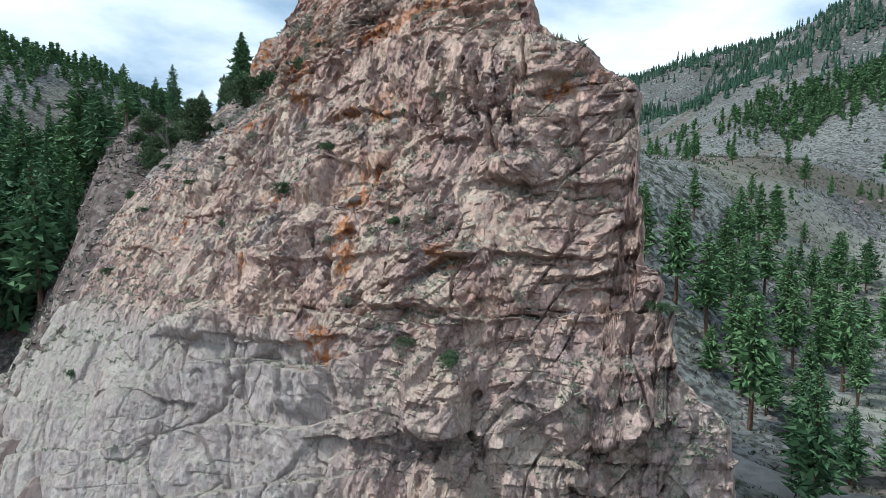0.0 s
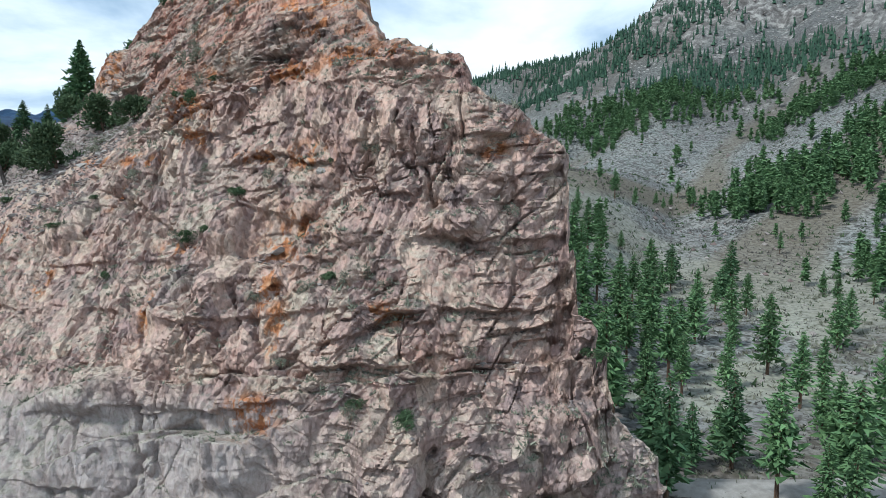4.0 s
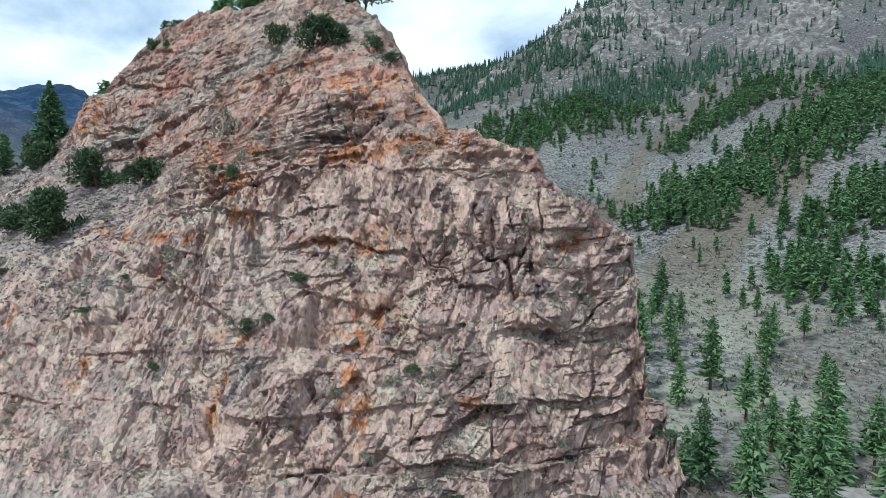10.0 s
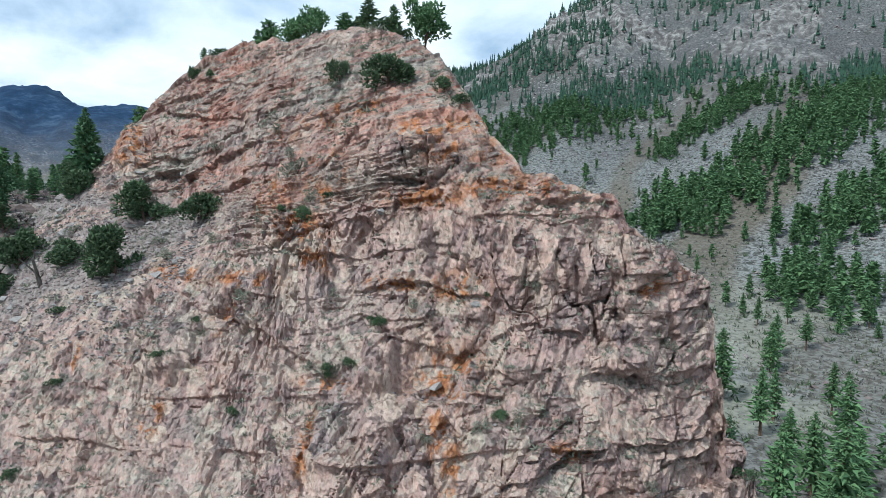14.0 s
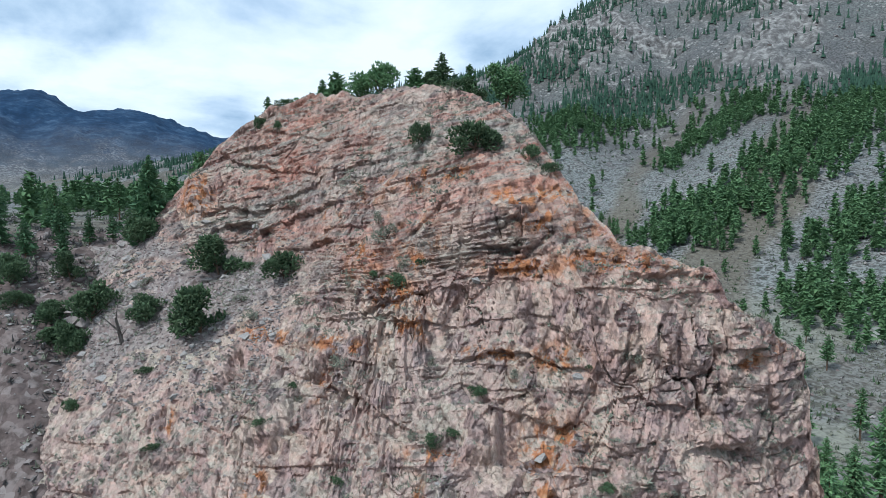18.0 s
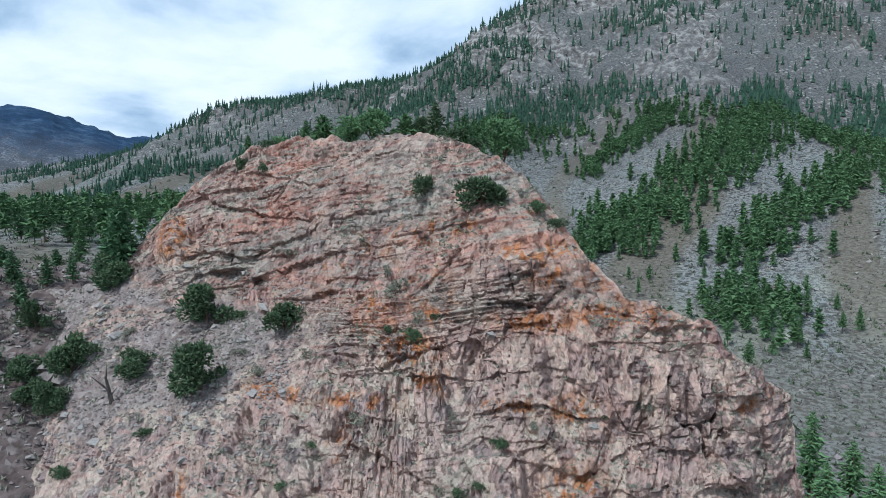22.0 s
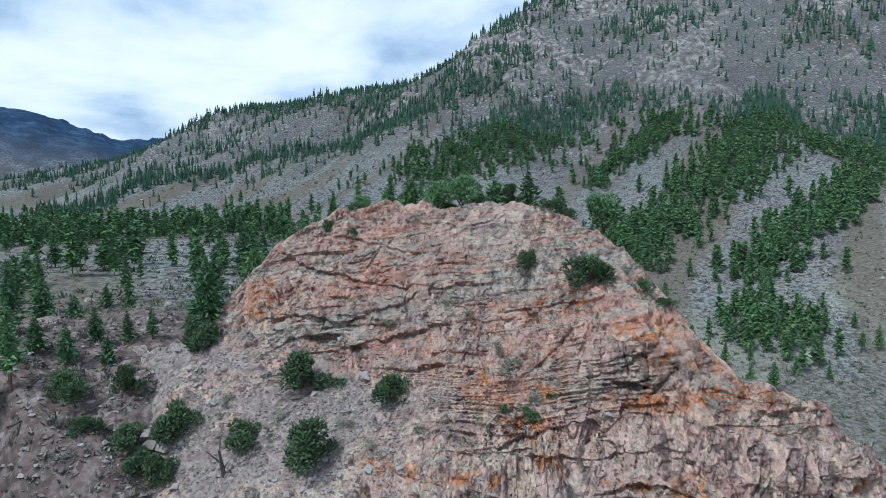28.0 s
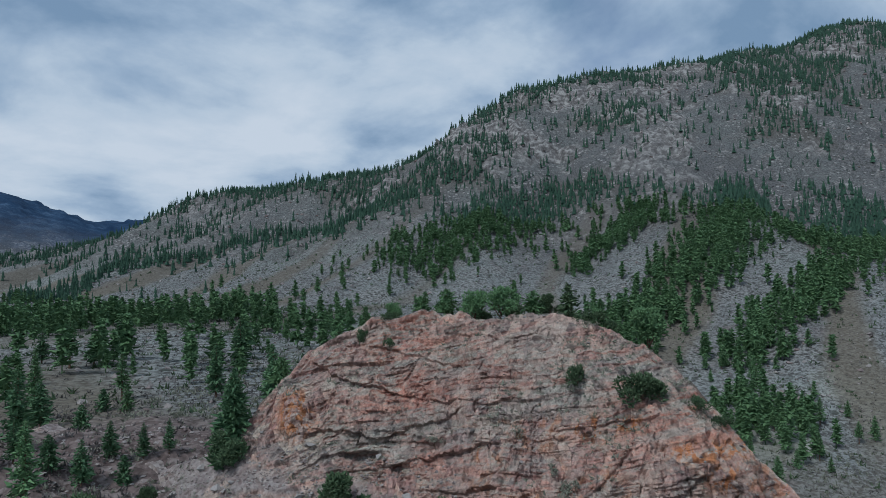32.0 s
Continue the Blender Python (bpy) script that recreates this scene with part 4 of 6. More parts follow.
    # loose stones on the scree
    here = scree > 0.01
    f1, f2, val, way = cells(u[here] / 0.62, v[here] / 0.62, z[here] / 0.62, 291)
    d[here] += scree[here] * (0.42 * np.clip(val - 0.35, 0, 1) * (1 - smooth(f1, 0.2, 0.6)) + 0.25 * vnoise(u[here] / 2.5, v[here] / 2.5, z[here] / 2.5, 292))
    return d, np.clip(crack, 0, 1), scree, slab


ORANGE_LOW = ((19.7, 39.8, 2.0, 1.5), (20.0, 36.8, 0.6, 1.6), (12.0, 35.7, 1.3, 0.5), (27.8, 38.8, 1.7, 0.4), (28.4, 35.3, 0.5, 1.9), (35.9, 45.1, 2.5, 0.6),
              (42.9, 45.1, 2.6, 0.5), (6.9, 45.5, 0.8, 0.5), (37.1, 42.5, 0.7, 1.1), (49.4, 38.7, 0.7, 1.1), (40.4, 36.0, 0.9, 1.0), (19.0, 29.8, 1.7, 1.1), (18.8, 34.7, 0.6, 1.4))
ORANGE_HIGH = ((32.5, 49.3, 1.8, 1.0), (19.4, 45.2, 2.0, 0.8), (24.3, 45.2, 2.1, 0.4), (30.9, 57.7, 1.6, 0.8), (28.1, 58.2, 1.2, 0.5), (22.6, 56.4, 2.5, 0.7),
               (19.6, 56.8, 0.9, 1.3), (20.7, 54.7, 1.8, 0.9), (22.4, 51.3, 2.8, 0.7), (17.4, 51.9, 2.0, 0.7), (30.1, 46.7, 1.5, 0.8), (35.6, 52.0, 1.8, 0.6),
               (31.9, 48.8, 2.0, 0.8), (30.5, 51.4, 1.1, 0.6), (39.7, 54.7, 0.9, 0.5), (59.0, 56.0, 1.4, 2.0), (15.0, 51.8, 3.0, 0.6))
GREY = ((15.8, 36.2, 3.4, 1.2), (28.2, 40.2, 3.2, 0.9), (22.5, 43.6, 4.0, 0.8), (34.0, 43.6, 4.5, 1.3), (40.0, 41.5, 4.0, 1.5), (7.2, 48.4, 2.2, 0.6), (17.5, 31.6, 3.0, 0.7), (13.0, 53.0, 3.5, 0.6))


def build_rock():
    us = np.concatenate([np.arange(-4, 0, 0.03), np.arange(0, 6, 0.055), np.arange(6, 44, 0.09), np.arange(44, 66, 0.14), np.arange(66, 101, 0.45)])
    front, over = FRONT, OVER
    foot = curve(us, (-4, 20, 45, 62, 75, 101), (1, 4, 8, 16, 30, 40))
    rise = crest_z(us)
    jag = (0.55 * vnoise(rise / 3.2, 0, 0, 303) + 0.25 * vnoise(rise / 1.2, 0, 0, 304)) * smooth(9 - us, 0, 3)
    top = crest_z(us + jag) + (0.45 * vnoise(us / 1.9, 0, 0, 301) + 0.2 * vnoise(us / 0.7, 0, 0, 302)) * smooth(us, 5, 9)
    # rows lie evenly along each smooth profile; the beds then step it
    t = np.linspace(0, 1, 400)[:, None]
    z = foot[None] + (top - foot)[None] * t
    v = face_v(np.broadcast_to(us[None], z.shape), z)
    run = np.concatenate([np.zeros((1, len(us))), np.cumsum(np.hypot(np.diff(v, axis=0), np.diff(z, axis=0)) * (0.15 + 0.85 * smooth(z[1:], 12, 22)), 0)])
    even = np.linspace(0, 1, front)
    z = np.stack([np.interp(even * run[-1, k], run[:, k], z[:, k]) for k in range(len(us))], 1)
    u = np.broadcast_to(us[None], z.shape)
    v = face_v(u, terraced(u, z))
    # over the crest: a narrow top, then the far side
    s = np.linspace(0, 1, over + 1)[1:, None]
    wide = curve(us, (-4, 4, 12, 20, 28, 45, 60, 80, 101), (0.3, 0.4, 1.0, 2.0, 6, 8, 4, 6, 6))[None]
    run = s ** 1.5 * (wide + 16)
    drop = 0.10 * run + np.clip(run - wide, 0, None) ** 1.15 * curve(us, (-4, 4, 8, 14, 101), (12, 10, 6, 2, 2))[None]
    zb = np.maximum(top[None] - drop, foot[None] - 6)
    vb = v[-1:] + run
    U = np.concatenate([u, np.broadcast_to(us[None], zb.shape)])
    V, Z = np.concatenate([v, vb]), np.concatenate([z, zb])
    X, Y = to_world(U, V)
    P = np.stack([X, Y, Z], -1)
    def normals(P):
        du = np.gradient(P, axis=1)
        dt = np.gradient(P, axis=0)
        n = np.cross(dt, du)
        return n / np.maximum(np.linalg.norm(n, axis=-1, keepdims=True), 1e-6)

    # the smooth face's own normals, turned over the crest to those of the far side
    slope_u = (face_v(u + 0.6, z) - face_v(u - 0.6, z)) / 1.2
    slope_z = (face_v(u, z + 0.8) - face_v(u, z - 0.8)) / 1.6
    N = np.zeros(P.shape)
    N[:front, :, :2] = -INTO + slope_u[..., None] * ALONG
    N[:front, :, 2] = slope_z
    end = curve(us, (-4, 1, 6, 101), (-1.6, -1.2, -0.4, 0))[None, :, None]
    N[front:, :, :2] = INTO * 0.8 + end * ALONG
    N[front:, :, 2] = 0.7
    N /= np.linalg.norm(N, axis=-1, keepdims=True)
    for _ in range(5):
        N[1:-1] = (N[:-2] + N[1:-1] + N[2:]) / 3
    for k in range(1, 9):
        N[front - k] = N[front - k] * (k / 9) + N[front] * (1 - k / 9)
    N /= np.maximum(np.linalg.norm(N, axis=-1, keepdims=True), 1e-6)
    d, crack, scree, slab = relief(U, V, Z, N[..., 2])
    # corners are rounded by weather
    d[1:-1] = (d[:-2] + 8 * d[1:-1] + d[2:]) / 10
    d[:, 1:-1] = (d[:, :-2] + 8 * d[:, 1:-1] + d[:, 2:]) / 10
    edge = smooth(U, -4, -1.5)
    P = P + N * (d * (0.65 + 0.35 * edge))[..., None]
    M = normals(P)
    if (M * N).sum() < 0:
        M = -M
    ledge = smooth(M[..., 2], 0.30, 0.68) * (0.55 + 0.45 * smooth(fbm(U / 3, V / 3, Z / 3, 3, 311), -0.4, 0.4))
    ledge = np.maximum(ledge, scree * 0.6)
    for cu, cz, ru, rz in GREY:
        ledge = np.maximum(ledge, bump(U - cu, Z - cz, ru, rz) * smooth(M[..., 2], -0.1, 0.35))
    orange = np.zeros(U.shape)
    for cu, cz, ru, rz in (*ORANGE_LOW, *ORANGE_HIGH):
        orange = np.maximum(orange, 1.9 * bump(U - cu, Z - cz, ru, rz))
    band = 0.6 * smooth(vnoise(U / 6, V / 6, Z / 2.2, 321) + 0.5 * vnoise(U / 1.6, V / 1.6, Z / 1.0, 322), 0.5, 0.95) * smooth(Z, 40, 48) * (1 - smooth(Z, 57, 63)) * (1 - smooth(U, 38, 46))
    orange = np.clip(np.maximum(orange, band) - 0.2 * scree, 0, 1)
    red = smooth(Z, 46, 54) * (0.6 + 0.4 * smooth(vnoise(U / 8, V / 8, Z / 5, 331), -0.4, 0.5))
    red = np.maximum(red, smooth(U, 66, 74) * 0.4)
    pale = np.maximum(slab, 0.75 * (1 - smooth(Z, 27, 33)) * smooth(vnoise(U / 9, V / 9, Z / 5, 341), -0.6, 0.3))
    pale = np.maximum(pale, 1.2 * bump(U - 26.6, Z - 37.0, 1.5, 1.3))
    pale = np.maximum(pale, 0.3 * smooth(vnoise(U / 7, V / 7, Z / 7, 342), 0.15, 0.7) * (1 - smooth(Z, 44, 52)))
    pale = np.maximum(pale, 0.9 * (1 - smooth(U, -1.2, -0.4)) * (1 - smooth(Z, 29, 31)))
    # one broad grey bed crosses the dome, with lesser ones above and below it
    off = Z - 60.2 + 0.26 * (U - 30) + 0.8 * vnoise(U / 6, V / 6, Z / 6, 361) + 0.3 * vnoise(U / 1.5, V / 1.5, Z / 1.5, 362)
    tread = (np.exp(-(off / 1.9) ** 4) + 0.85 * np.exp(-((off + 8.2) / 1.7) ** 4) + 0.6 * np.exp(-((off - 6.0) / 0.9) ** 4)) * smooth(U, 17, 24) * smooth(Z, 46, 50)
    tread = np.clip(tread, 0, 1) * smooth(vnoise(U / 7, V / 7, Z / 3, 363), -0.8, -0.2)
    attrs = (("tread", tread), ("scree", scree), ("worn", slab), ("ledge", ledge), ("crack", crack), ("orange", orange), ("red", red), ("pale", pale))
    root = tagged(new("rock_fin"), "towering pink granite fin with orange lichen and stepped ledges", "rock formation")
    # its great masses, parted along ragged joints
    rag = 1.2 * vnoise(U / 3, V / 3, Z / 3, 351) + 0.5 * vnoise(U, V, Z, 352)
    region = np.full(U.shape, 1)
    region[Z + 0.17 * U + rag > 58.5] = 0
    region[(Z + rag < 32.0 - 0.02 * (U - 10))] = 2
    region[(U + 0.6 * rag < 5.0) & (Z < 49)] = 3
    region[(scree > 0.5) | (U + rag > 62)] = 4
    faces = grid_faces(*U.shape)[:, ::-1]
    of = region.reshape(-1)[faces[:, 0]]
    flat_p = P.reshape(-1, 3)
    for k, (name, label) in enumerate((("summit_dome", "layered brick-red summit dome with grey lichen ledges"), ("main_wall", "steep pink granite wall with rust streaks"),
                                       ("foot_slab", "pale water-worn granite slabs"), ("nose_buttress", "dark jointed buttress"), ("scree_slope", "grey scree slope with loose stones"))):
        mine = faces[of == k]
        used, index = np.unique(mine, return_inverse=True)
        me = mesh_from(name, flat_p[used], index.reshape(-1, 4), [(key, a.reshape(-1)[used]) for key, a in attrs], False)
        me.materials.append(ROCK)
        ob = new(name, me)
        ob.parent = root
        ob["label"] = label
    return root, P, U, M


fin, FIN_P, FIN_U, FIN_N = build_rock()

# ---- trees and shrubs ----
def part(name, mesh, parent, label=""):
    ob = new(name, mesh)
    ob.parent = parent
    if label:
        ob["label"] = label
    return ob


def unit(a):
    return a / np.maximum(np.linalg.norm(a, axis=-1, keepdims=True), 1e-9)


def sprays(pos, way, length, width, rng, flat=0.5):
    """Leafy sprays: each a small uneven spindle from pos along way. Corners and triangles."""
    n = len(pos)
    way = unit(way)
    side = unit(np.cross(way, np.array((0, 0, 1.0)) + 0.3 * rng.normal(size=(n, 3))))
    up = np.cross(side, way)
    ring = []
    for k, (s, u) in enumerate(((1, 0), (0, flat), (-1, 0), (0, -flat))):
        w = width * rng.uniform(0.6, 1.3, n)
        along = length * rng.uniform(0.25, 0.6, n)
        ring.append(pos + way * along[:, None] + (side * s + up * u) * w[:, None])
    tip = pos + way * length[:, None] + 0.15 * length[:, None] * rng.normal(size=(n, 3))
    V = np.stack([pos, *ring, tip], 1)
    f = np.array([(0, 2, 1), (0, 3, 2), (0, 4, 3), (0, 1, 4), (5, 1, 2), (5, 2, 3), (5, 3, 4), (5, 4, 1)])
    F = f[None] + 6 * np.arange(n)[:, None, None]
    return V.reshape(-1, 3), F.reshape(-1, 3)


def spikes(pos, way, length, width, rng):
    """Coarser sprays of three sides, for far woods and scrub."""
    n = len(pos)
    way = unit(way)
    side = unit(np.cross(way, np.array((0.1, 0.2, 1.0)) + 0.4 * rng.normal(size=(n, 3))))
    up = np.cross(side, way)
    ring = [pos + (side * math.cos(a) + up * 0.7 * math.sin(a)) * (width * rng.uniform(0.6, 1.3, n))[:, None] for a in (0.3, 2.4, 4.5)]
    tip = pos + way * length[:, None]
    V = np.stack([*ring, tip], 1)
    f = np.array([(0, 1, 3), (1, 2, 3), (2, 0, 3)])
    return V.reshape(-1, 3), (f[None] + 4 * np.arange(n)[:, None, None]).reshape(-1, 3)


def tube(points, radii, sides=6):
    """A tapered stem through a few points."""
    points, radii = np.asarray(points, float), np.asarray(radii, float)
    a = np.linspace(0, 2 * np.pi, sides, endpoint=False)
    V = points[:, None] + np.stack([np.cos(a), np.sin(a), 0 * a], -1)[None] * radii[:, None, None]
    V = V.reshape(-1, 3)
    F = []
    for i in range(len(points) - 1):
        for k in range(sides):
            b, c = i * sides + k, i * sides + (k + 1) % sides
            F += [(b, c, c + sides), (b, c + sides, b + sides)]
    return V, np.array(F)


def limb(a, b, ra, rb, sides=4):
    """A straight tapered limb from a to b."""
    a, b = np.asarray(a, float), np.asarray(b, float)
    d = unit((b - a)[None])[0]
    s = unit(np.cross(d, (0.3, 0.1, 1.0))[None])[0]
    t = np.cross(d, s)
    an = np.linspace(0, 2 * np.pi, sides, endpoint=False)
    ring = np.cos(an)[:, None] * s + np.sin(an)[:, None] * t
    V = np.concatenate([a + ring * ra, b + ring * rb])
    F = []
    for k in range(sides):
        c = (k + 1) % sides
        F += [(k, c, c + sides), (k, c + sides, k + sides)]
    return V, np.array(F)


def joined(pieces):
    V, F, n = [], [], 0
    for v, f in pieces:
        V.append(v)
        F.append(f + n)
        n += len(v)
    return np.concatenate(V), np.concatenate(F)


def conifer_crown(rng, h, r, bare, branches, per, round_top=0.0):
    """Sprays set along drooping branches. bare: share of the stem without branches."""
    t = np.sort(rng.uniform(0, 1, branches)) ** 0.9
    az = np.arange(branches) * 2.399 + rng.uniform(-0.6, 0.6, branches)
    cone = (1 - t) ** 0.75 * (1 - round_top) + round_top * np.sqrt(np.clip(1 - (2 * t - 0.85) ** 2 / 1.5, 0.03, 1)) * (1 - 0.35 * t)
    L = r * np.clip(cone, 0.06, 1) * rng.uniform(0.55, 1.25, branches)
    # gaps, where branches are missing
    L *= np.where(rng.uniform(size=branches) < 0.14, 0.45, 1.0)
    z0 = h * (bare + (0.985 - bare) * t)
    out = np.stack([np.cos(az), np.sin(az), 0 * az], -1)
    pos, way, ln, wd = [], [], [], []
    for k in range(per):
        f = (k + 0.35) / per
        droop = -0.22 * L * f + 0.10 * L * f * f * (1 + t)
        p = out * (L * f)[:, None] + np.array((0, 0, 1.0)) * (z0 + droop)[:, None]
        p = p + rng.normal(size=p.shape) * (0.07 * L)[:, None]
        w = out + np.array((0, 0, 1.0)) * rng.uniform(-0.35, 0.45, branches)[:, None] + rng.normal(size=p.shape) * 0.45
        pos.append(p)
        way.append(w)
        ln.append(L * rng.uniform(0.35, 0.62, branches) + 0.10)
        wd.append(L * rng.uniform(0.10, 0.19, branches) + 0.05)
    return np.concatenate(pos), np.concatenate(way), np.concatenate(ln), np.concatenate(wd), (z0, out, L)


def make_tree(kind, rng, h, r, bare, branches, per, leaf, round_top=0.0, label="", group=""):
    """A conifer: trunk with limbs, and crown. Stands at the origin, as an Empty with two parts."""
    pos, way, ln, wd, (z0, out, L) = conifer_crown(rng, h, r, bare, branches, per, round_top)
    V, F = spikes(pos, way, ln * 1.05, wd * 1.05, rng)
    crown = mesh_from("crown", V, F)
    crown.materials.append(leaf)
    bend = rng.normal(size=(4, 2)) * 0.012 * h
    stem = [tube([(0, 0, -0.8), (*(bend[0] * 0.3), h * 0.3), (*(bend[1] * 0.6), h * 0.65), (0, 0, h * 0.98)],
                 np.array([0.021, 0.016, 0.010, 0.002]) * h, 7)]
    for i in range(0, branches, max(1, branches // 26)):
        a = np.array((0, 0, z0[i] + 0.1))
        stem.append(limb(a, a + out[i] * L[i] * 0.8 + np.array((0, 0, -0.12 * L[i])), 0.005 * h, 0.0015 * h, 3))
    V, F = joined(stem)
    trunk = mesh_from("trunk", V, F)
    trunk.materials.append(BARK)
    root = tagged(new(kind), label, "tree", group)
    part("trunk", trunk, root)
    part("crown", crown, root)
    return root


def make_juniper(kind, rng, w, h, count, leaf, lobes=9, stem=0.0, label="", category="shrub", group=""):
    """A shrub or low tree of rounded, ragged lobes."""
    c = rng.normal(size=(lobes, 3)) * np.array((0.26, 0.26, 0.20)) * np.array((w, w, h))
    c[:, 2] = stem + h * (0.22 + 0.62 * rng.uniform(size=lobes))
    c[:, :2] *= (1.15 - 0.75 * ((c[:, 2] - stem) / h))[:, None]
    rad = (0.20 + 0.14 * rng.uniform(size=lobes)) * (w + h) * 0.5 * (1.15 - 0.5 * (c[:, 2] - stem) / h)
    which = rng.integers(0, lobes, count)
    d = unit(rng.normal(size=(count, 3)) + np.array((0, 0, 0.25)))
    p = c[which] + d * (rad[which] * rng.uniform(0.35, 1.0, count) ** 0.6)[:, None]
    p[:, 2] = np.maximum(p[:, 2], stem * 0.6 + 0.05)
    way = d + np.array((0, 0, 0.7)) + 0.5 * rng.normal(size=(count, 3))
    size = (w + h) * 0.5
    V, F = sprays(p, way, size * rng.uniform(0.07, 0.15, count), size * rng.uniform(0.022, 0.045, count), rng, 0.8)
    crown = mesh_from("crown", V, F)
    crown.materials.append(leaf)
    stems = [limb((0, 0, -0.5), c[0], 0.035 * size, 0.01 * size, 6)]
    V, F = joined(stems)
    trunk = mesh_from("trunk", V, F)
    trunk.materials.append(BARK)
    root = tagged(new(kind), label, category, group)
    part("trunk", trunk, root)
    for i in range(1, min(lobes, 5)):
        V, F = limb(0.25 * c[0], c[i], 0.022 * size, 0.008 * size, 5)
        bough = mesh_from("limb", V, F)
        bough.materials.append(BARK)
        part("limb", bough, root)
    part("crown", crown, root)
    return root


def ground_at(x, y):
    return float(ground_height(np.array([x], float), np.array([y], float))[0])


def rock_at(u, z):
    """The place on the rock's real surface at u along the fin and about height z, on its front."""
    j = int(np.argmin(np.abs(FIN_U[0] - u)))
    i = int(np.argmin(np.abs(FIN_P[:FRONT, j, 2] - z)))
    return FIN_P[i, j]


def rock_on_top(u, back):
    """A place on the summit, some metres behind the crest."""
    j = int(np.argmin(np.abs(FIN_U[0] - u)))
    crest = FIN_P[FRONT - 1, j]
    col = FIN_P[FRONT - 1:, j]
    i = int(np.argmin(np.abs(np.hypot(*(col[:, :2] - crest[:2]).T) - back)))
    return col[i]


def stand(x, y, z, s, turn, lean=0.0, tall=1.0):
    return pose(x, y, z, lean, 0, turn) @ Matrix.Diagonal((s, s, s * tall, 1))


def place(proto, x, y, z, s=1.0, turn=0.0, lean=0.0, tall=1.0):
    ob = copy_thing(proto, pose(x, y, z, lean, 0, turn))
    ob.scale = (s, s, s * tall)
    return ob


rng = np.random.default_rng(7)
PINES = [make_tree("pine_tree", rng, 1.0 * h, r, bare, n, 3, PINE, rt, "green ponderosa pine with bare lower trunk in the valley", "valley pines")
         for h, r, bare, n, rt in ((16, 2.9, 0.18, 250, 0.45), (17, 2.6, 0.24, 230, 0.35), (13, 2.6, 0.10, 240, 0.25), (18, 3.1, 0.28, 230, 0.6), (10, 2.3, 0.07, 200, 0.3))]
DARK_PINES = [make_tree("pine_tree", rng, h, r, bare, n, 3, SPRUCE, rt, "dark green pine on the wooded shoulder behind the rock", "shoulder pines")
              for h, r, bare, n, rt in ((13, 3.1, 0.10, 260, 0.4), (10, 2.9, 0.08, 230, 0.55), (15, 2.9, 0.14, 260, 0.3))]


def stands(points, width, spacing, rng):
    """Random places along a belt through the points, about width to either side."""
    pts = np.array(points, float)
    seg = np.diff(pts, axis=0)
    ln = np.hypot(seg[:, 0], seg[:, 1])
    n = int(ln.sum() * 2 * width / spacing)
    k = rng.choice(len(seg), n, p=ln / ln.sum())
    return pts[k] + seg[k] * rng.uniform(size=(n, 1)) + rng.normal(size=(n, 2)) * width * 0.55


BELTS = ((((282, 303), (329, 308), (399, 325)), 15, 17), (((182, 208), (231, 217), (281, 224), (319, 229), (404, 262), (503, 297)), 22, 17),
         (((209, 156), (249, 162), (278, 161), (340, 156)), 15, 17), (((150, 125), (167, 119), (178, 136)), 15, 18), (((377, 187), (547, 233)), 34, 20),
         (((204, 392), (265, 410), (390, 440)), 46, 23), (((57, 687), (141, 679), (232, 656), (285, 575), (361, 523)), 15, 22),
         (((-48, 283), (-28, 335), (3, 316), (36, 293), (63, 269)), 22, 23), (((-31, 531), (36, 683), (84, 721)), 20, 30), (((184, 204), (219, 222)), 16, 22),
         (((-300, 300), (-258, 335), (-192, 383), (-150, 398)), 70, 42),
         (((-60, 150), (-30, 175), (10, 200), (40, 215)), 28, 130))


